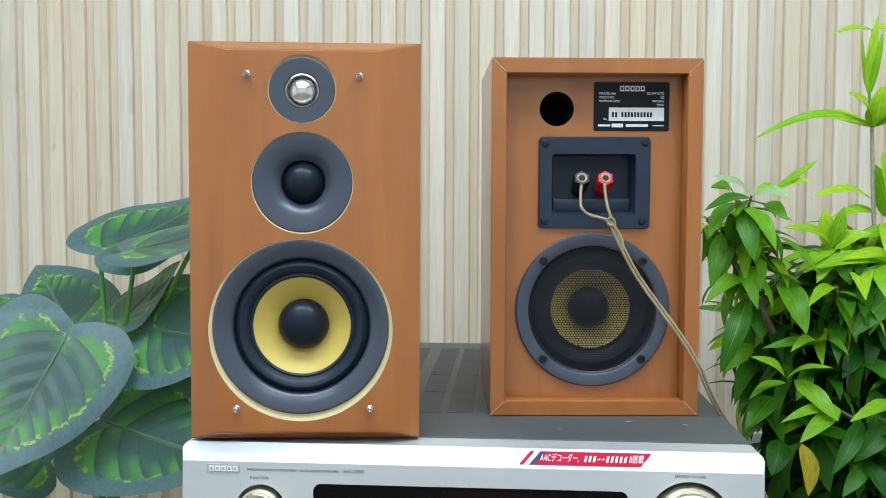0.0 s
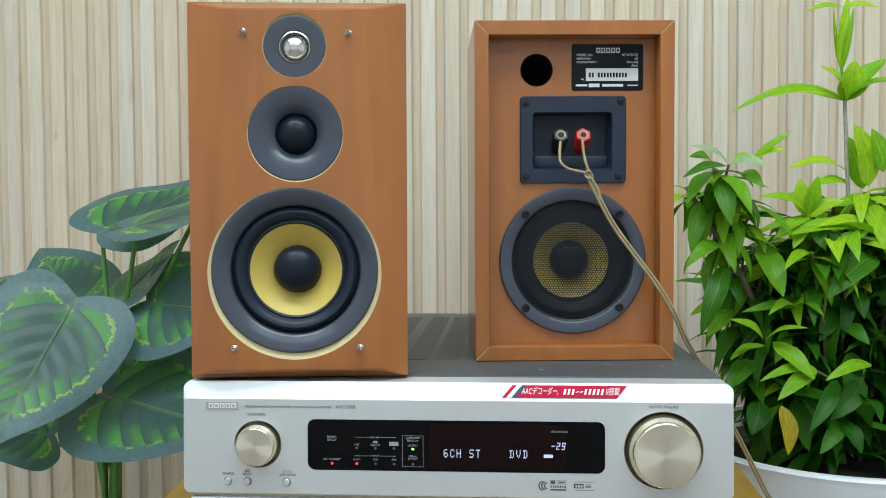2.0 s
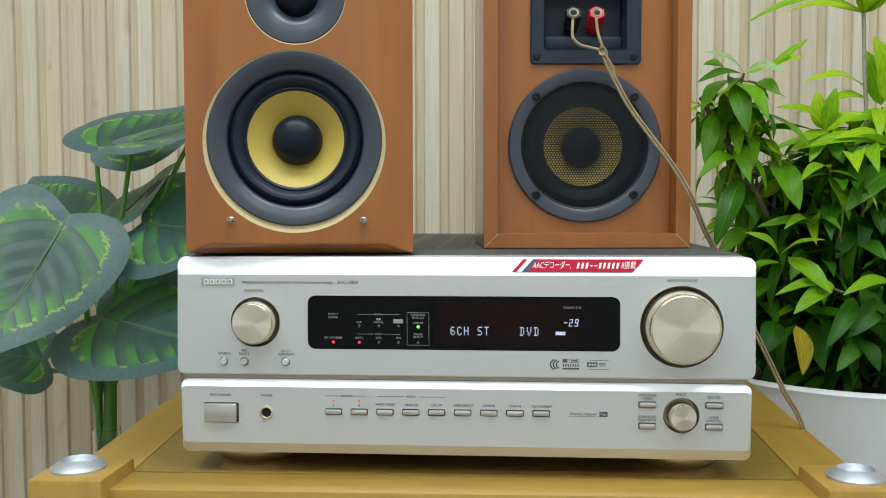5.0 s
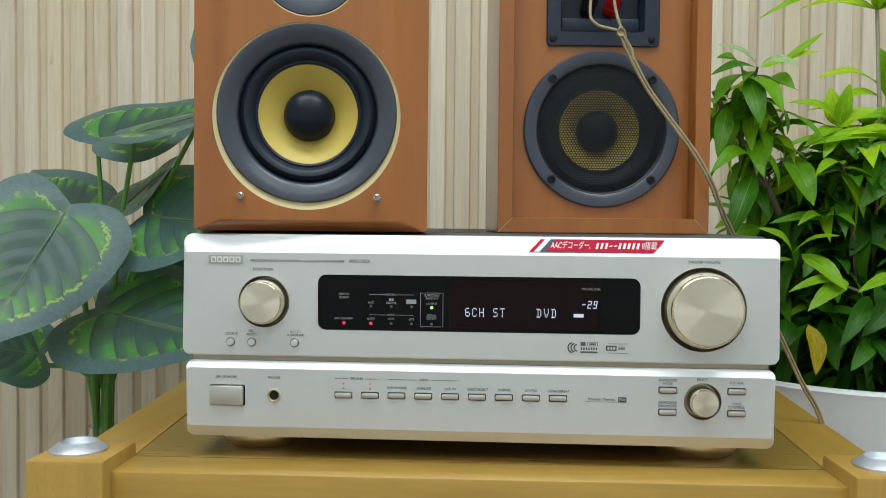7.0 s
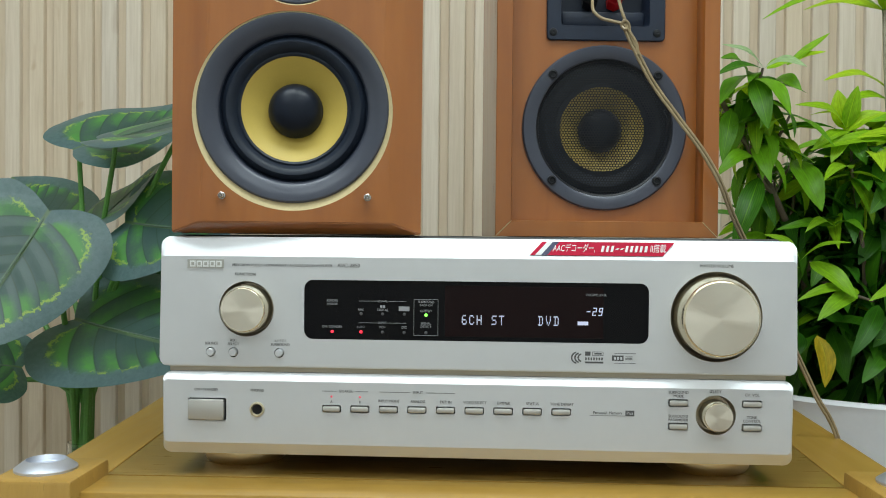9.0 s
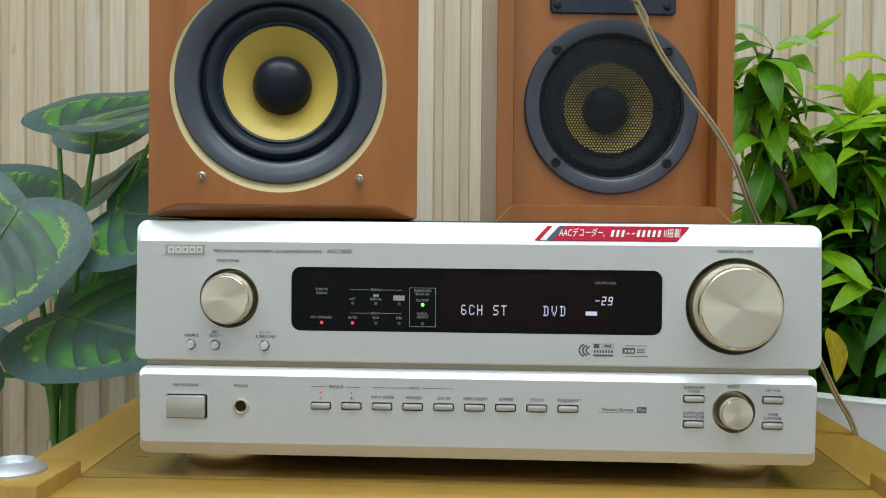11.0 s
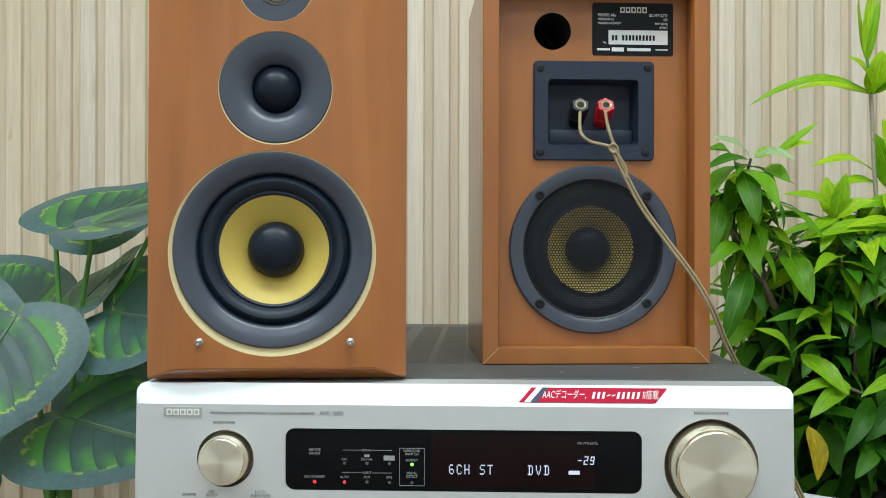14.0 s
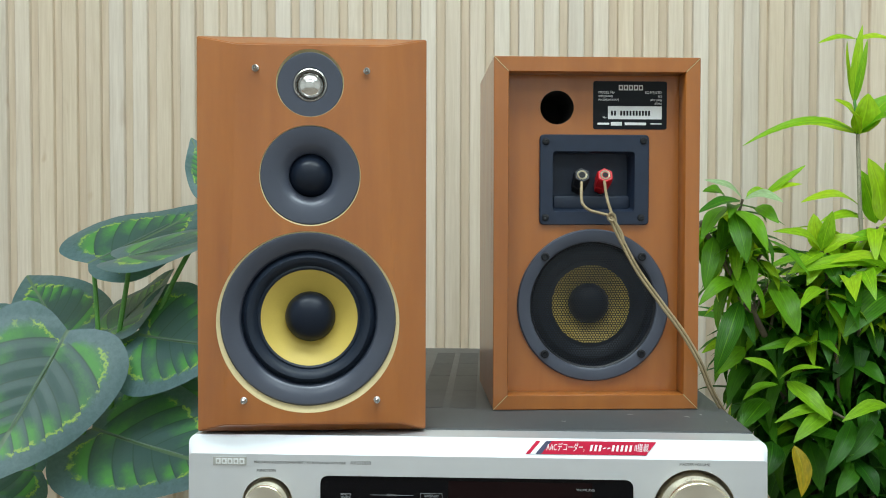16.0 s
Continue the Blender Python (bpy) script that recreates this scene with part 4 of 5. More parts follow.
        part("socket", sock, M_GOLD, post, "pale brass socket")
        hole_ = turned([(0.0024, -0.0003), (0, -0.0003)], 0, 0, 20)
        bmesh.ops.transform(hole_, matrix=tilt, verts=hole_.verts)
        part("socket_hole", hole_, M_HOLE, post)
    # rear driver behind its grille
    cx, cz = drv
    drive = part("rear_driver", turned([(0.0662, yp), (0.0662, yp - 0.0025), (0.065, yp - 0.0038), (0.057, yp - 0.004), (0.0552, yp - 0.0028), (0.0545, yp + 0.003)], cx, cz, 88), M_FLANGE, sp, "dark slate grey driver frame")
    me = honeycomb(cx, cz, 0.0535, 0.0023, yp - 0.0005)
    me.materials.append(M_BLACK)
    mesh = new("perforated_grille", me)
    mesh.parent = drive
    tagged(mesh, "black perforated metal grille", kind="stuff")
    part("grille_lip", turned([(0.0553, yp - 0.0005), (0.0548, yp - 0.002), (0.0535, yp - 0.001), (0.0532, yp + 0.001)], cx, cz, 88), M_BLACK, drive)
    part("surround", turned([(0.0546, yp + 0.003), (0.052, yp + 0.008), (0.047, yp + 0.003), (0.0425, yp + 0.004), (0.038, yp + 0.009), (0.034, yp + 0.0085)], cx, cz, 72), M_RUBBER, drive)
    part("cone", turned([(0.0345, yp + 0.008), (0.028, yp + 0.012), (0.0165, yp + 0.02)], cx, cz, 72), M_CONE, drive, "yellow woven cone")
    part("dust_cap", turned([(0.0182, yp + 0.02), (0.0175, yp + 0.015), (0.0155, yp + 0.010), (0.012, yp + 0.0065), (0.0065, yp + 0.0045), (0, yp + 0.004)], cx, cz, 56), M_DOME, drive)
    for a in (45, 135, 225, 315):
        x, z = cx + 0.0597 * math.cos(radians(a)), cz + 0.0597 * math.sin(radians(a))
        part("screw", turned([(0.0038, yp - 0.0038), (0.0036, yp - 0.0052), (0.0024, yp - 0.0056), (0.0018, yp - 0.0046), (0, yp - 0.0046)], x, z, 18), M_BLACK, drive)
    # rating plate
    lx0, lx1, lz0, lz1 = -0.002, 0.0625, 0.2452, 0.2868
    label = plate(lx0, lx1, lz0, lz1, yp, sp, M_LABEL, "rating_plate", 0.0004, 0.002, "black rating plate with white print")
    ly = yp - 0.0005
    w = lx1 - lx0
    put = lambda text, size, fx, fz, align="LEFT", wide=0.9: letters(text, size, lx0 + fx * w, lz1 - fz * (lz1 - lz0), label, M_WHITE_PRINT, ly, align, wide=wide)
    put("MODEL No", 0.0032, 0.07, 0.235)
    put("SC-M71LTD", 0.0032, 0.93, 0.235, "RIGHT")
    put("IMPEDANCE", 0.0026, 0.07, 0.315)
    put("6Ω", 0.0028, 0.93, 0.315, "RIGHT")
    put("MAXIMUM INPUT", 0.0026, 0.07, 0.39)
    put("80W (EIAJ)", 0.0024, 0.93, 0.39, "RIGHT")
    put("(PEAK)", 0.0024, 0.93, 0.465, "RIGHT")
    put("No.", 0.0024, 0.13, 0.755)
    for k in range(5):
        x = lx0 + w * (0.345 + 0.068 * k)
        plate(x, x + w * 0.055, lz1 - 0.19 * 0.0416, lz1 - 0.08 * 0.0416, ly, label, M_WHITE_PRINT, "logo_mark", 0.0002)
        plate(x + w * 0.014, x + w * 0.041, lz1 - 0.163 * 0.0416, lz1 - 0.107 * 0.0416, ly - 0.0002, label, M_LABEL, "logo_mark", 0.0002)
    white = plate(lx0 + w * 0.2, lx0 + w * 0.93, lz1 - 0.79 * 0.0416, lz1 - 0.52 * 0.0416, ly, label, M_WHITE_PRINT, "number_strip", 0.0002)
    for k in range(13):
        x = lx0 + w * (0.24 + 0.042 * k)
        if k != 2:
            plate(x, x + w * 0.026, lz1 - 0.715 * 0.0416, lz1 - 0.615 * 0.0416, ly - 0.0003, label, M_LABEL, "number_bar", 0.0002)
    for x0, x1, h in ((0.06, 0.22, 0.04), (0.24, 0.39, 0.075), (0.43, 0.72, 0.055), (0.78, 0.93, 0.02)):
        plate(lx0 + w * x0, lx0 + w * x1, lz1 - (0.885 + h / 2) * 0.0416, lz1 - (0.885 - h / 2) * 0.0416, ly, label, M_WHITE_PRINT, "print_bar", 0.0002)
    for ob, shift in ((terminal, (0.0014, 0, -0.0027)), (drive, (0.001, 0, 0.0006)), (label, (0.0012, 0, -0.0025))):
        for o in (ob, *ob.children_recursive):
            o.data.transform(Matrix.Translation(shift) @ grow)
    return sp


rear_speaker()

# ---- the speaker cable ----
cable = thing("speaker_cable", pose(0.1, 0.1, 0.95), "thin taupe two-core speaker cable with a knot", "cable")
KNOT = (0.1145, 0.1, 0.9395)
RUN = [KNOT, (0.121, 0.1, 0.925), (0.137, 0.1015, 0.895), (0.156, 0.1, 0.868), (0.175, 0.0985, 0.842), (0.19, 0.1, 0.817), (0.203, 0.109, 0.79), (0.2185, 0.125, 0.766), (0.236, 0.14, 0.735), (0.262, 0.155, 0.69), (0.288, 0.163, 0.64), (0.3085, 0.166, 0.6), (0.33, 0.17, 0.5), (0.345, 0.2, 0.3), (0.36, 0.25, 0.004)]
for off in (-0.0011, 0.0011):
    absolute(part("core", tube([(x + off, y + 0.3 * off, z + 0.6 * off) for x, y, z in RUN], 0.0012), M_CABLE, cable))
absolute(part("core", tube([(0.0918, 0.118, 0.97), (0.0905, 0.108, 0.958), (0.091, 0.101, 0.95), (0.097, 0.1, 0.9445), (0.106, 0.1, 0.942), (0.1145, 0.099, 0.9385), (0.124, 0.1, 0.925), (0.125, 0.1, 0.916)], 0.0013), M_CABLE, cable))
absolute(part("core", tube([(0.1115, 0.118, 0.97), (0.1115, 0.108, 0.96), (0.1125, 0.101, 0.951), (0.115, 0.0995, 0.943), (0.1165, 0.099, 0.937), (0.1145, 0.098, 0.9355), (0.1125, 0.099, 0.9385), (0.1145, 0.0975, 0.942), (0.118, 0.099, 0.939), (0.119, 0.1, 0.93)], 0.0013), M_CABLE, cable))

# small scuffs on the receiver's cover
for k, (x, y, turn, long) in enumerate(((0.176, 0.083, 20, 0.0022), (0.19, 0.092, -10, 0.001), (0.131, 0.09, 5, 0.0024), (0.072, 0.06, -8, 0.002), (0.205, 0.065, 30, 0.0008), (0.178, 0.081, 70, 0.001))):
    absolute(part("scuff", box(-long, long, -0.00025, 0.0003, 0, 0.0001), M_SCUFF, receiver, smooth=False, m=pose(x, y, 0.7722, 0, 0, turn)))

# ---- the artificial plant with large variegated leaves ----


def leaf_outline(n=40):
    """Half of a heart-shaped leaf's edge, from the tip round a lobe to the stalk: x in half widths, y in lengths."""
    knots = [(0.0, 1.0), (0.2, 0.9), (0.52, 0.73), (0.83, 0.5), (1.0, 0.22), (0.95, -0.0), (0.66, -0.13), (0.34, -0.13), (0.1, -0.085), (0.0, -0.06)]
    out = []
    for k in range(n + 1):
        f = k / n * (len(knots) - 1)
        i = min(int(f), len(knots) - 2)
        t = f - i
        a, b, c, d = (Vector(knots[min(max(i + o, 0), len(knots) - 1)]) for o in (-1, 0, 1, 2))
        out.append(0.5 * (2 * b + (c - a) * t + (2 * a - 5 * b + 4 * c - d) * t * t + (3 * b - a - 3 * c + d) * t ** 3))
    return out


def leaf_sheet(base, tip, width, face, fold=0.2, droop=0.1, wave=0.004, curl=0.05, rings=16):
    """A broad heart-shaped pleated leaf from its stalk's end to its tip; face: the way its upper side looks."""
    base, tip, face = Vector(base), Vector(tip), Vector(face)
    along = tip - base
    length = along.length
    along.normalize()
    up = (face - along * face.dot(along)).normalized()
    side = along.cross(up)
    half = leaf_outline()
    edge = half + [Vector((-p.x, p.y)) for p in half[-2:0:-1]]
    bm = bmesh.new()
    uv, rim = bm.loops.layers.uv.new("UVMap"), bm.loops.layers.uv.new("rim")
    middle = Vector((0.0, 0.34))
    grid = []
    for j in range(rings + 1):
        r = 0.02 + 0.98 * j / rings
        row = []
        for k, p in enumerate(edge):
            q = middle + (p - middle) * r
            m = abs(q.x)
            a = 8.0 * (q.y - 0.55 * m * (0.3 + q.y))
            pleat = abs(math.cos(math.pi * a)) ** 3 * min(1, 5 * m) * (1 - 0.6 * r)
            h = fold * m * width * 0.5 * (1 - 0.55 * m) - droop * length * (q.y * q.y - q.y) * -1.0 - wave * 0.3 * pleat - curl * length * 0.5 * r ** 4
            h += wave * 0.9 * math.sin(7 * q.y + 2.5 * q.x + 11 * width) * r * r
            at = base + along * (q.y * length) + side * (q.x * width * 0.5) + up * h
            row.append((bm.verts.new(at), (0.5 + 0.5 * q.x, q.y), (r, 0.5)))
        grid.append(row)
    n = len(edge)
    for j in range(rings):
        for i in range(n):
            quad = (grid[j][i], grid[j][(i + 1) % n], grid[j + 1][(i + 1) % n], grid[j + 1][i])
            f = bm.faces.new([v[0] for v in quad])
            f.smooth = True
            for loop, (_, c, d) in zip(f.loops, quad):
                loop[uv].uv, loop[rim].uv = c, d
    f = bm.faces.new([v[0] for v in grid[0]])
    for loop, (_, c, d) in zip(f.loops, grid[0]):
        loop[uv].uv, loop[rim].uv = c, d
    return bm


FOOT = Vector((-0.503, 0.5, 0.42))
plant = thing("artificial_plant", pose(FOOT.x, FOOT.y, 0.05), "artificial plant with large dark green leaves edged in yellow-green", "plant")
vase = thing("vase", pose(FOOT.x, FOOT.y, 0), "tall clear glass vase holding green stalks", "vase")
part("vessel", upright([(0, 0), (0.034, 0), (0.034, 0.3), (0.0185, 0.47), (0.0185, 0.508), (0.017, 0.508), (0.017, 0.47), (0.031, 0.3), (0.031, 0.012), (0, 0.012)]), M_GLASS, vase, "clear glass")
LEAVES = [
    ((-0.517, 0.425, 0.789), (-0.567, 0.31, 0.632), 0.182, (0.32, -0.85, 0.42)),
    ((-0.581, 0.56, 0.773), (-0.69, 0.67, 0.855), 0.16, (0.05, -0.8, 0.6)),
    ((-0.518, 0.525, 0.884), (-0.405, 0.67, 0.965), 0.13, (0.36, -0.34, 0.87)),
    ((-0.456, 0.475, 0.89), (-0.27, 0.49, 0.945), 0.13, (-0.14, -0.3, 0.94)),
    ((-0.498, 0.52, 0.786), (-0.428, 0.575, 0.87), 0.15, (-0.75, -0.62, 0.25)),
    ((-0.438, 0.49, 0.785), (-0.3, 0.455, 0.775), 0.17, (0.08, -0.8, 0.55)),
    ((-0.492, 0.472, 0.664), (-0.285, 0.385, 0.638), 0.195, (0.08, -0.68, 0.72)),
    ((-0.591, 0.5, 0.601), (-0.69, 0.44, 0.63), 0.13, (0.1, -0.6, 0.8)),
    ((-0.338, 0.5, 0.975), (-0.395, 0.55, 1.05), 0.07, (0.5, -0.85, 0.2)),
    ((-0.726, 0.58, 0.785), (-0.63, 0.6, 0.795), 0.1, (0.1, -0.5, 0.85)),
    ((-0.43, 0.55, 0.7), (-0.33, 0.58, 0.77), 0.1, (0.1, -0.8, 0.5)),
    ((-0.5, 0.55, 0.71), (-0.45, 0.6, 0.8), 0.1, (-0.2, -0.85, 0.4)),
]
rnd = random.Random(4)
for base, tip, width, face in LEAVES:
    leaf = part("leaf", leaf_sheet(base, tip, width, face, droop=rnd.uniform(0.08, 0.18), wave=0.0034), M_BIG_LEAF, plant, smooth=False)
    absolute(leaf)
    b = Vector(base)
    t = Vector(tip)
    lift = Vector(face).normalized()
    absolute(part("midrib", tube([b - lift * 0.001, b.lerp(t, 0.3) - lift * 0.0016, b.lerp(t, 0.62) - lift * 0.0014], 0.0013, 6, 0.4), M_RIB, plant, "grey-green midrib"))
    start = FOOT + Vector((rnd.uniform(-0.012, 0.012), rnd.uniform(-0.012, 0.012), -0.37))
    neck = FOOT + Vector((rnd.uniform(-0.0095, 0.0095), rnd.uniform(-0.0095, 0.0095), 0.075))
    mid = neck.lerp(b, 0.55) + Vector((-(b.x - neck.x) * 0.16, 0.01, 0.02))
    absolute(part("stalk", tube([start, neck, mid, b - Vector(face).normalized() * 0.012 + Vector((0, 0, -0.006)), b - Vector(face).normalized() * 0.003], 0.0042, 8, 0.7), M_STEM, plant, "green leaf stalk"))

# ---- the leafy plant in the white planter ----
PX, PY, RIM = 0.5, 0.56, 0.597
shrub = thing("leafy_plant", pose(PX, PY, 0.56), "bushy green plant with narrow lime and dark green leaves", "plant")
planter = thing("planter", pose(PX, PY, 0), "tall white glossy round planter", "planter")
part("pot", upright([(0, 0), (0.15, 0), (0.165, 0.05), (0.212, RIM - 0.012), (0.215, RIM - 0.004), (0.213, RIM), (0.205, RIM), (0.203, RIM - 0.02), (0.2, RIM - 0.03)], 0, 0, 96), M_POT, planter)
part("soil", upright([(0.2, RIM - 0.03), (0.1, RIM - 0.022), (0, RIM - 0.02)], 0, 0), M_SOIL, planter)


def blade(bm, m, width, droop, fold, nv=7, twist=0.0):
    """A narrow pointed leaf of unit length along +x, its upper side to +z, laid by m into bm."""
    uv = bm.loops.layers.uv.verify()
    grid = []
    for j in range(nv + 1):
        s = j / nv
        w = width * 0.5 * (math.sin(math.pi * min(1, s ** 0.75 * 0.98 + 0.02)) ** 0.85)
        a = s * droop
        x = math.sin(a) / droop if droop > 0.01 else s
        z = -(1 - math.cos(a)) / droop if droop > 0.01 else 0
        row = []
        for u in (-1, 0, 1):
            row.append((bm.verts.new(m @ Vector((x, u * w, z + fold * abs(u) * w + twist * u * w * s))), (0.5 + 0.5 * u, s)))
        grid.append(row)
    for j in range(nv):
        for i in range(2):
            q = (grid[j][i], grid[j][i + 1], grid[j + 1][i + 1], grid[j + 1][i])
            f = bm.faces.new([v for v, _ in q])
            f.smooth = True
            for loop, (_, c) in zip(f.loops, q):
                loop[uv].uv = c


def blade_mesh(material, width, droop, fold, twist):
    bm = bmesh.new()
    blade(bm, Matrix(), width, droop, fold, twist=twist)
    me = bpy.data.meshes.new("leaf")
    bm.to_mesh(me)
    bm.free()
    me.materials.append(material)
    return me


SHAPES = [(0.24, 0.9, 0.35, 0.1), (0.27, 1.3, 0.3, -0.15), (0.3, 0.6, 0.25, 0.2), (0.25, 1.6, 0.35, 0.0)]
YOUNG = [blade_mesh(M_LEAF_YOUNG, *s) for s in SHAPES]
MATURE = [blade_mesh(M_LEAF, *s) for s in SHAPES]
SHADE_TONED = [blade_mesh(M_LEAF_SHADE, *s) for s in SHAPES]
KINDS = (M_LEAF, M_LEAF_YOUNG, M_LEAF_PALE, M_LEAF_MID, M_LEAF_SHADE)


def lay(at, yaw, rise, roll, long):
    return Matrix.Translation(at) @ Euler((radians(roll), -radians(rise), radians(yaw))).to_matrix().to_4x4() @ Matrix.Diagonal((long, long, long, 1))


def add_leaf(meshes, at, yaw, rise, roll, long):
    ob = new("leaf", rnd.choice(meshes))
    ob.parent = shrub
    ob.matrix_basis = lay(at, yaw, rise, roll, long)
    return absolute(ob)


def set_leaf(base, tip, width, material, arch, face, nv=10):
    """A lance-shaped leaf arched between two points, its upper side towards face."""
    base, tip = Vector(base), Vector(tip)
    along = tip - base
    long = along.length
    along.normalize()
    up = (face - along * face.dot(along)).normalized()
    side = up.cross(along)
    bm = bmesh.new()
    uv = bm.loops.layers.uv.verify()
    bend = rnd.uniform(-0.05, 0.05)
    grid = []
    for j in range(nv + 1):
        s = j / nv
        w = 0.5 * width * (0.04 + math.sin(math.pi * min(1, s ** 0.8)) ** 0.8)
        mid = base + along * (s * long) + up * (4 * arch * long * s * (1 - s)) + side * (4 * bend * long * s * (1 - s))
        row = []
        for k in (-1, -0.5, 0, 0.5, 1):
            row.append((bm.verts.new(mid + side * (k * w) + up * (w * (0.45 * abs(k) - 0.2 * k * k + 0.1 * math.sin(9 * s + 3 * k) * abs(k)))), (0.5 + 0.5 * k, s)))
        grid.append(row)
    for j in range(nv):
        for i in range(4):
            quad = (grid[j][i], grid[j][i + 1], grid[j + 1][i + 1], grid[j + 1][i])
            f = bm.faces.new([v for v, _ in quad])
            f.smooth = True
            for loop, (_, c) in zip(f.loops, quad):
                loop[uv].uv = c
    me = bpy.data.meshes.new("leaf")
    bm.to_mesh(me)
    bm.free()
    me.materials.append(material)
    ob = new("leaf", me)
    ob.parent = shrub
    return absolute(ob)


def spray(leaves):
    """Leaves of one shoot: base, tip, width, kind (0 mature, 1 young, 2 pale, 3 mid green, 4 darkened for shade), arch.
    """
    for base, tip, width, kind, arch in leaves:
        set_leaf(base, tip, width, KINDS[kind], arch, Vector((rnd.uniform(-0.35, 0.35), -0.6 + rnd.uniform(-0.2, 0.2), 0.75)))


rnd = random.Random(11)
# crown leaves at the end of the long leaning branch
spray([((0.311, 0.41, 0.962), (0.261, 0.39, 0.984), 0.015, 2, 0.12), ((0.306, 0.4, 0.96), (0.247, 0.36, 0.945), 0.015, 0, 0.1), ((0.313, 0.41, 0.962), (0.349, 0.38, 0.958), 0.015, 2, 0.18), ((0.3, 0.4, 0.949), (0.323, 0.35, 0.902), 0.021, 0, 0.14), ((0.298, 0.4, 0.948), (0.303, 0.36, 0.889), 0.023, 0, 0.1), ((0.29, 0.41, 0.954), (0.254, 0.37, 0.915), 0.022, 0, 0.1), ((0.296, 0.42, 0.96), (0.262, 0.4, 0.971), 0.02, 0, 0.15)])
spray([((0.331, 0.42, 0.954), (0.347, 0.39, 0.934), 0.017, 0, 0.15), ((0.343, 0.43, 0.969), (0.387, 0.42, 1.003), 0.011, 1, 0.04), ((0.344, 0.43, 0.969), (0.38, 0.41, 0.98), 0.011, 1, 0.06), ((0.28, 0.42, 0.918), (0.263, 0.39, 0.856), 0.02, 0, 0.08), ((0.321, 0.43, 0.965), (0.35, 0.44, 0.972), 0.015, 1, 0.15), ((0.293, 0.43, 0.941), (0.282, 0.42, 0.892), 0.021, 0, 0.1)])
# leaves along the leaning branch
spray([((0.306, 0.42, 0.863), (0.254, 0.38, 0.839), 0.018, 0, 0.2), ((0.311, 0.42, 0.841), (0.273, 0.38, 0.76), 0.025, 0, 0.12), ((0.359, 0.45, 0.864), (0.374, 0.4, 0.803), 0.03, 0, 0.1), ((0.351, 0.44, 0.914), (0.383, 0.39, 0.873), 0.015, 0, 0.08), ((0.334, 0.45, 0.896), (0.385, 0.43, 0.896), 0.015, 1, 0.1), ((0.344, 0.46, 0.817), (0.384, 0.45, 0.844), 0.018, 1, 0.12)])
spray([((0.316, 0.46, 0.785), (0.272, 0.44, 0.775), 0.014, 1, 0.12), ((0.352, 0.45, 0.718), (0.31, 0.41, 0.688), 0.028, 0, 0.1), ((0.332, 0.47, 0.779), (0.295, 0.45, 0.748), 0.02, 0, 0.1), ((0.317, 0.47, 0.89), (0.361, 0.45, 0.864), 0.019, 0, 0.12), ((0.303, 0.47, 0.899), (0.328, 0.47, 0.936), 0.017, 1, 0.1), ((0.338, 0.47, 0.807), (0.306, 0.46, 0.813), 0.016, 0, 0.15)])
# lime shoot in the middle
spray([((0.421, 0.46, 0.899), (0.353, 0.43, 0.924), 0.016, 1, 0.16), ((0.42, 0.46, 0.9), (0.411, 0.46, 0.946), 0.023, 1, 0.05), ((0.421, 0.46, 0.901), (0.43, 0.45, 0.949), 0.02, 1, 0.05), ((0.423, 0.46, 0.898), (0.372, 0.43, 0.872), 0.017, 1, 0.12)])
spray([((0.424, 0.46, 0.898), (0.462, 0.45, 0.918), 0.018, 1, 0.12), ((0.422, 0.46, 0.895), (0.394, 0.43, 0.859), 0.018, 1, 0.1), ((0.424, 0.46, 0.896), (0.433, 0.43, 0.857), 0.021, 0, 0.1)])
# broad lime leaves before the tall stem
spray([((0.497, 0.52, 0.95), (0.402, 0.48, 0.96), 0.021, 1, 0.14), ((0.497, 0.52, 0.94), (0.426, 0.48, 0.936), 0.016, 1, 0.1), ((0.504, 0.47, 0.883), (0.37, 0.43, 0.873), 0.021, 1, 0.1), ((0.507, 0.47, 0.885), (0.422, 0.43, 0.887), 0.017, 1, 0.08), ((0.501, 0.45, 0.849), (0.426, 0.4, 0.801), 0.034, 0, 0.14), ((0.505, 0.46, 0.866), (0.429, 0.42, 0.865), 0.02, 2, 0.12)])
spray([((0.507, 0.48, 0.851), (0.417, 0.45, 0.846), 0.02, 0, 0.1), ((0.51, 0.5, 0.937), (0.488, 0.49, 1.016), 0.041, 1, 0.03), ((0.507, 0.51, 0.934), (0.487, 0.51, 1.002), 0.027, 1, 0.04), ((0.521, 0.5, 0.918), (0.452, 0.48, 0.911), 0.019, 1, 0.1), ((0.485, 0.47, 0.808), (0.484, 0.44, 0.772), 0.02, 0, 0.1), ((0.528, 0.5, 0.955), (0.513, 0.5, 1.011), 0.029, 1, 0.04)])
# leaves of the low shoot
spray([((0.355, 0.41, 0.748), (0.394, 0.37, 0.769), 0.012, 3, 0.12), ((0.365, 0.41, 0.747), (0.402, 0.37, 0.709), 0.023, 3, 0.1), ((0.354, 0.41, 0.75), (0.309, 0.39, 0.777), 0.013, 3, 0.14), ((0.413, 0.4, 0.715), (0.339, 0.37, 0.706), 0.014, 3, 0.12), ((0.413, 0.4, 0.714), (0.357, 0.36, 0.686), 0.019, 3, 0.1), ((0.409, 0.4, 0.72), (0.388, 0.38, 0.708), 0.019, 3, 0.08)])
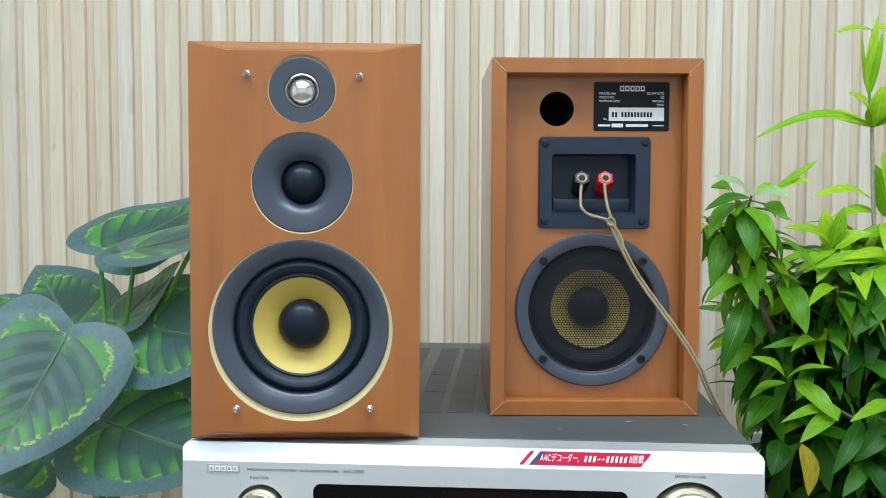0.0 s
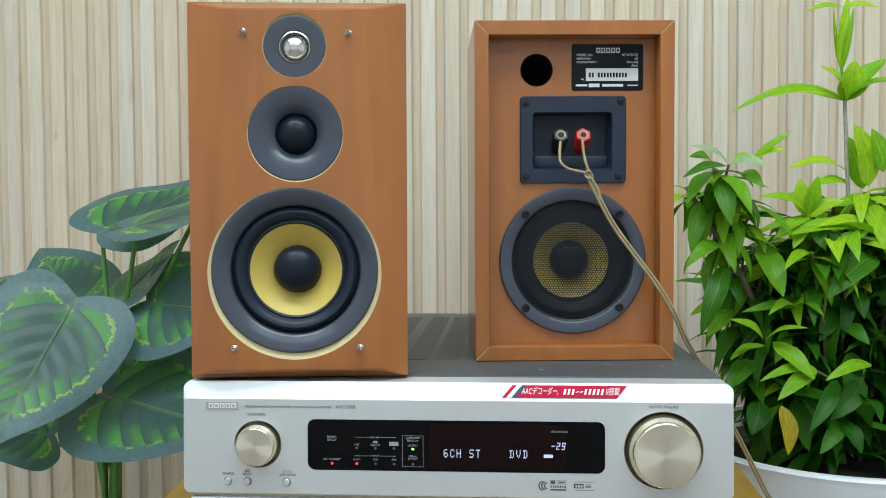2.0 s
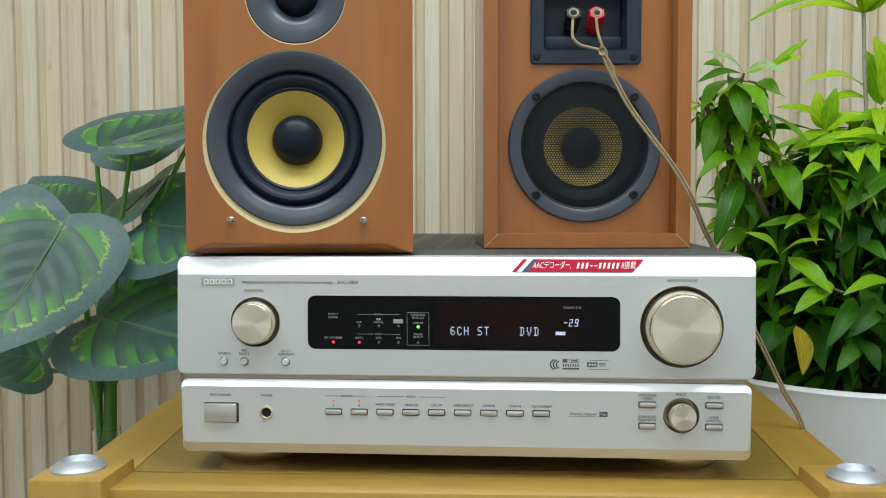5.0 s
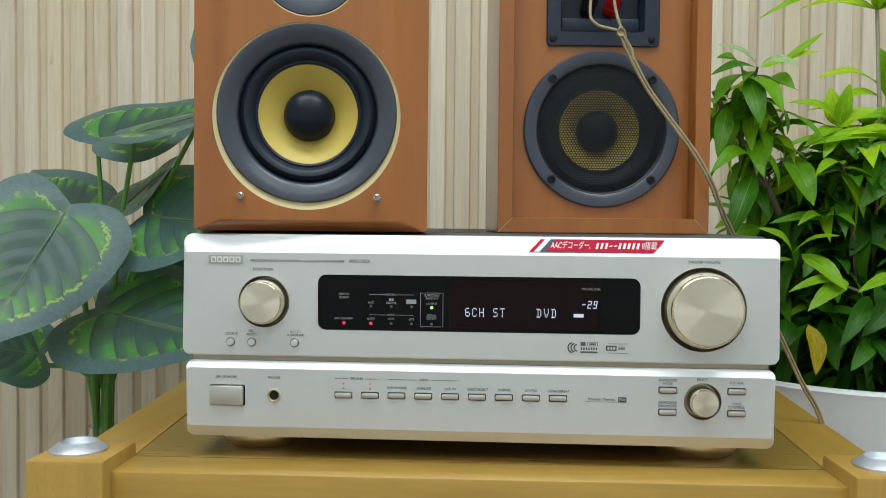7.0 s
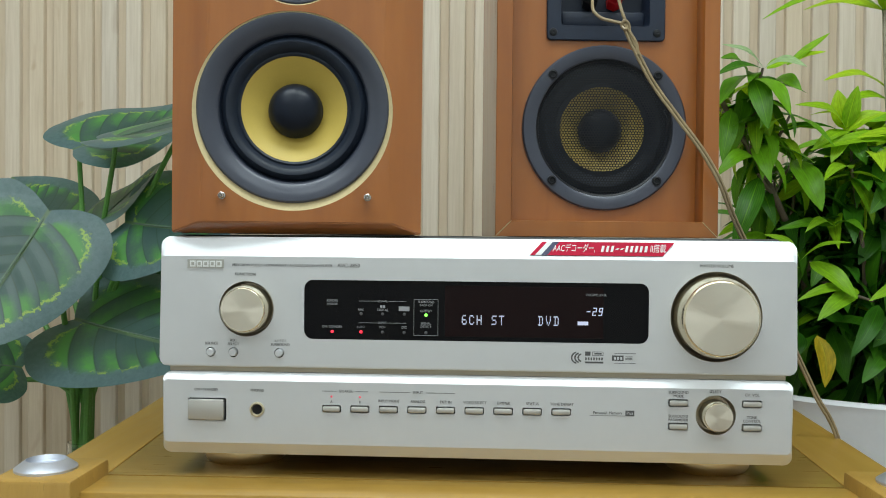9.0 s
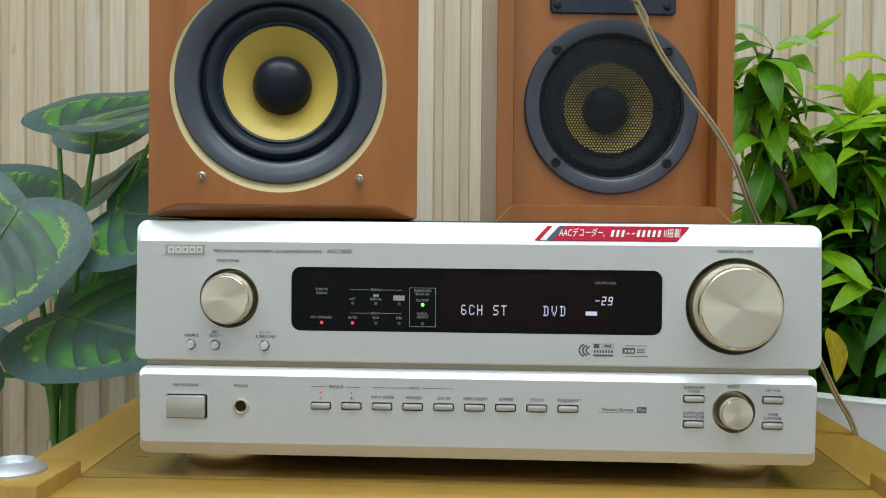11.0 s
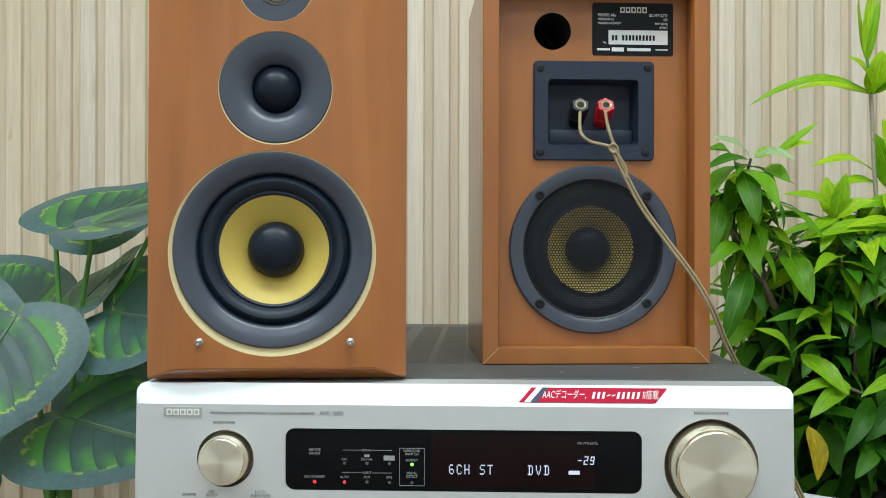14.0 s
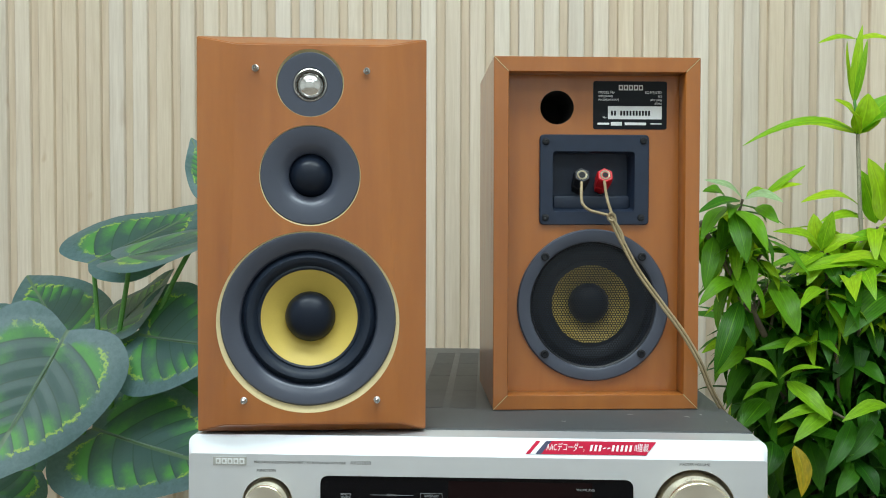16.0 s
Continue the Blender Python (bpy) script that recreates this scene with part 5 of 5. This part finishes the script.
spray([((0.403, 0.44, 0.788), (0.422, 0.4, 0.779), 0.014, 0, 0.2), ((0.403, 0.44, 0.788), (0.33, 0.42, 0.782), 0.014, 0, 0.12), ((0.401, 0.44, 0.786), (0.36, 0.41, 0.78), 0.013, 3, 0.2), ((0.397, 0.46, 0.754), (0.374, 0.43, 0.718), 0.018, 0, 0.1), ((0.361, 0.43, 0.74), (0.314, 0.41, 0.724), 0.013, 3, 0.1)])
# leaves low in the bush, most with shade put into their colour
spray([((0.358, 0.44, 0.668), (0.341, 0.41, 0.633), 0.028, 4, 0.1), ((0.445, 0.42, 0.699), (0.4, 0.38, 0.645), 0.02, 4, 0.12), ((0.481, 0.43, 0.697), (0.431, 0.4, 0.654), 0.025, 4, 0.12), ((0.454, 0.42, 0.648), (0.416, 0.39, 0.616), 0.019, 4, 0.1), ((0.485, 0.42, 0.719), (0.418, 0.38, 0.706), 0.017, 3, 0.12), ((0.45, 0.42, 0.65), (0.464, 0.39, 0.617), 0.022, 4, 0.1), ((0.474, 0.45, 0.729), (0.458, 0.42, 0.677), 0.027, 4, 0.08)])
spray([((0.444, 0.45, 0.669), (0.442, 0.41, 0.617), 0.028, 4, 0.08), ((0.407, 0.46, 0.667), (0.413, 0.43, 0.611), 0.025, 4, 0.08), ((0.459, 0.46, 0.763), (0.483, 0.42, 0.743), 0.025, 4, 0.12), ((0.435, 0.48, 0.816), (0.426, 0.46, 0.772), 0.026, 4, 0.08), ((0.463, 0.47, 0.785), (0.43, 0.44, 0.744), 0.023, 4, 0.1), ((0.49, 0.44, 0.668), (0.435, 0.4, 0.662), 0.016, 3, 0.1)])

# the tall single shoot: a whorl, an upright sheaf and a level leaf
STEM = [(0.492, 0.56, 0.57), (0.489, 0.53, 0.7), (0.485, 0.5, 0.89), (0.482, 0.5, 0.97), (0.479, 0.5, 1.047)]
absolute(part("branch", tube(STEM, 0.0032, 8, 0.8), M_PALE_BARK, shrub, "slender grey-brown stem"))
absolute(part("branch", tube([STEM[-1], (0.476, 0.5, 1.075), (0.474, 0.5, 1.1), (0.477, 0.502, 1.168)], 0.0026, 8, 0.5), M_STEM, shrub, "green shoot"))
WHORL, SHEAF = (0.479, 0.5, 1.047), (0.474, 0.5, 1.085)
spray([(WHORL, (0.327, 0.47, 1.03), 0.014, 1, 0.17), (WHORL, (0.4, 0.55, 1.06), 0.022, 1, 0.1), (WHORL, (0.438, 0.47, 1.087), 0.032, 1, 0.12), (WHORL, (0.487, 0.49, 1.097), 0.04, 1, 0.08), (WHORL, (0.53, 0.5, 1.1), 0.028, 1, 0.06), (WHORL, (0.545, 0.46, 1.06), 0.026, 1, 0.18), (WHORL, (0.52, 0.56, 1.08), 0.026, 1, 0.1)])
spray([(SHEAF, (0.482, 0.498, 1.184), 0.013, 1, 0.05), (SHEAF, (0.462, 0.495, 1.165), 0.009, 1, -0.06), (SHEAF, (0.486, 0.492, 1.165), 0.009, 1, 0.06), ((0.477, 0.505, 1.168), (0.428, 0.5, 1.162), 0.012, 1, 0.1), ((0.477, 0.505, 1.168), (0.52, 0.5, 1.166), 0.012, 1, 0.06)])
yellow = set_leaf((0.388, 0.45, 0.661), (0.389, 0.425, 0.605), 0.021, M_LEAF_YELLOW, 0.1, Vector((0.1, -1, 0.7)))
tagged(yellow, "yellowed drooping leaf")
LEANING = [(0.264, 0.42, 0.936), (0.289, 0.43, 0.896), (0.314, 0.44, 0.862), (0.337, 0.45, 0.823), (0.361, 0.47, 0.784), (0.387, 0.5, 0.733), (0.412, 0.53, 0.645), (0.43, 0.55, 0.57)]
absolute(part("branch", tube(LEANING[::-1], 0.005, 9, 0.6), M_BARK, shrub, "grey-brown woody branch"))
for a, b in (((0.289, 0.43, 0.896), (0.311, 0.41, 0.962)), ((0.314, 0.44, 0.862), (0.351, 0.44, 0.914)), ((0.337, 0.45, 0.823), (0.31, 0.42, 0.845)), ((0.361, 0.47, 0.784), (0.36, 0.45, 0.862)), ((0.387, 0.5, 0.733), (0.366, 0.41, 0.747)), ((0.387, 0.5, 0.733), (0.43, 0.4, 0.705)), ((0.45, 0.54, 0.62), (0.428, 0.46, 0.9))):
    m = (Vector(a) + Vector(b)) / 2 + Vector((0.004, 0.006, -0.004))
    absolute(part("branch", tube([a, m, b], 0.0026, 7, 0.6), M_BARK, shrub, "thin grey-brown twig"))


# fuller sprigs at the crown and lime ones round the tall stem
rnd = random.Random(17)
for at, n, young, long in (((0.305, 0.425, 0.955), 9, 0.35, 0.062), ((0.283, 0.435, 0.935), 8, 0.2, 0.06), ((0.325, 0.44, 0.935), 8, 0.4, 0.06), ((0.345, 0.45, 0.9), 7, 0.5, 0.06), ((0.475, 0.525, 0.915), 10, 1.0, 0.09), ((0.505, 0.5, 0.93), 9, 1.0, 0.095), ((0.44, 0.51, 0.9), 8, 0.95, 0.08), ((0.54, 0.53, 0.925), 9, 1.0, 0.1), ((0.47, 0.46, 0.875), 8, 0.8, 0.085), ((0.42, 0.44, 0.855), 8, 0.7, 0.07)):
    for j in range(n):
        add_leaf(YOUNG if rnd.random() < young else MATURE, Vector(at) - Vector((0, 0, 0.018 * (1 - j / n))), 137.5 * j + rnd.uniform(-25, 25), 30 - 75 * (1 - j / n) + rnd.uniform(-15, 15), rnd.uniform(-20, 20), long * rnd.uniform(0.8, 1.2))
    if at[0] > 0.4:
        absolute(part("branch", tube([(PX - 0.03, PY, 0.56), ((at[0] + PX - 0.03) / 2, at[1] + 0.02, 0.72), at], 0.0036, 7, 0.5), M_BARK, shrub, "grey-brown woody branch"))
# small sprigs that fill in along the leaning branch, the lower ones shade-toned
rnd = random.Random(8)
for k in range(15):
    f = k / 14 * 5.2
    i = int(f)
    at = Vector(LEANING[i]).lerp(Vector(LEANING[i + 1]), f - i) + Vector((rnd.uniform(-0.005, 0.055), rnd.uniform(0.0, 0.06), rnd.uniform(-0.005, 0.035)))
    for j in range(7):
        add_leaf(YOUNG if rnd.random() < 0.4 - 0.03 * k else MATURE if k < 9 else SHADE_TONED, at - Vector((0, 0, 0.02 * (1 - j / 7))), 137.5 * j + rnd.uniform(-25, 25) + 61 * k, 35 - 85 * (1 - j / 7) + rnd.uniform(-15, 15), rnd.uniform(-20, 20), rnd.uniform(0.045, 0.075))
    absolute(part("branch", tube([LEANING[i + 1], (Vector(LEANING[i + 1]) + at) / 2, at], 0.002, 6, 0.6), M_BARK, shrub, "thin grey-brown twig"))


def crown_top(x):
    """How high the bush stands at x: it dips between the leaning branch and the tall stem."""
    return 0.915 - 0.055 * math.exp(-((x - 0.375) / 0.035) ** 2) + 0.1 * max(0.0, x - 0.46)


# leafy shoots all through the bush, the low ones in the shade-toned green
rnd = random.Random(23)
made = 0
while made < 20:
    h = rnd.random() ** 0.8
    at = Vector((rnd.uniform(0.33, 0.64), rnd.uniform(0.45, 0.6), 0.64 + 0.27 * h))
    if at.z > crown_top(at.x) - 0.035 or at.x < 0.345 + 0.1 * (0.9 - at.z) or (at.x - PX) ** 2 + (at.y - PY) ** 2 > 0.032:
        continue
    root = Vector((PX + rnd.uniform(-0.07, 0.03), PY + rnd.uniform(-0.06, 0.04), 0.56))
    absolute(part("branch", tube([root, root.lerp(at, 0.5) + Vector((rnd.uniform(-0.02, 0.02), 0.02, -0.015)), at], 0.004, 7, 0.5), M_BARK, shrub, "grey-brown woody branch"))
    for j in range(8):
        add_leaf(YOUNG if rnd.random() < 1.1 * h - 0.1 else MATURE if h > 0.45 else SHADE_TONED, at - Vector((0, 0, 0.03 * (1 - j / 8))), 137.5 * j + rnd.uniform(-25, 25) + 57 * made, 45 - 75 * (1 - j / 8) + rnd.uniform(-15, 15), rnd.uniform(-20, 20), rnd.uniform(0.055, 0.085))
    made += 1
# the dense leaves inside; all but the lime ones carry shade in their colour
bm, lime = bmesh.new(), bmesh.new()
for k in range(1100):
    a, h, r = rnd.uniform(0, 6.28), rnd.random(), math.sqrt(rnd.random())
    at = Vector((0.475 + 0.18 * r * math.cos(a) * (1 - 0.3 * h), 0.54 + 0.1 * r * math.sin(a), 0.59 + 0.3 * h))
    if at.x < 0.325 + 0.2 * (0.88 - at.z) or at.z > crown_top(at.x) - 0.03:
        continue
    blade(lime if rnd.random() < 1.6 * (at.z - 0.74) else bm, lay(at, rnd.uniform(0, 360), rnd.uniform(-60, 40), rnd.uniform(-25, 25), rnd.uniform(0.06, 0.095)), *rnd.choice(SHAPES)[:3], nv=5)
inner = part("inner_leaves", bm, M_LEAF_SHADE, shrub, smooth=True)
tagged(absolute(inner), "dense green leaves, darkened in colour for the shade inside", kind="stuff")
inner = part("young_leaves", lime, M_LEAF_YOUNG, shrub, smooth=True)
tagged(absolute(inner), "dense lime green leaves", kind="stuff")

# ---- the slatted wall, slat by slat ----
wall = tagged(new("wall_north", link_mesh("wall_north", box(X0, X1, 0.0072, 0.12, 0, HIGH), M_BACKING)), "pale wooden wall of upright slats", "wall", kind="structure")
wall.matrix_world = pose(0, WALL_Y, 0, 0, 0, WALL_TURN)
PITCH, RIB, FIRST = 0.0402, 0.0252, -0.0869
slat_mesh = link_mesh("slat", loft([[(x, y, z) for x, y in ((-RIB / 2 - 0.0012, 0.0072), (-RIB / 2, 0.0012), (-RIB / 2 + 0.0012, 0), (RIB / 2 - 0.0012, 0), (RIB / 2, 0.0012), (RIB / 2 + 0.0012, 0.0072))] for z in (0, HIGH)]), M_SLAT)
for k in range(-52, 56):
    slat = new("slat", slat_mesh)
    slat.parent = wall
    slat.matrix_basis = Matrix.Translation((FIRST + PITCH * k, 0, 0))
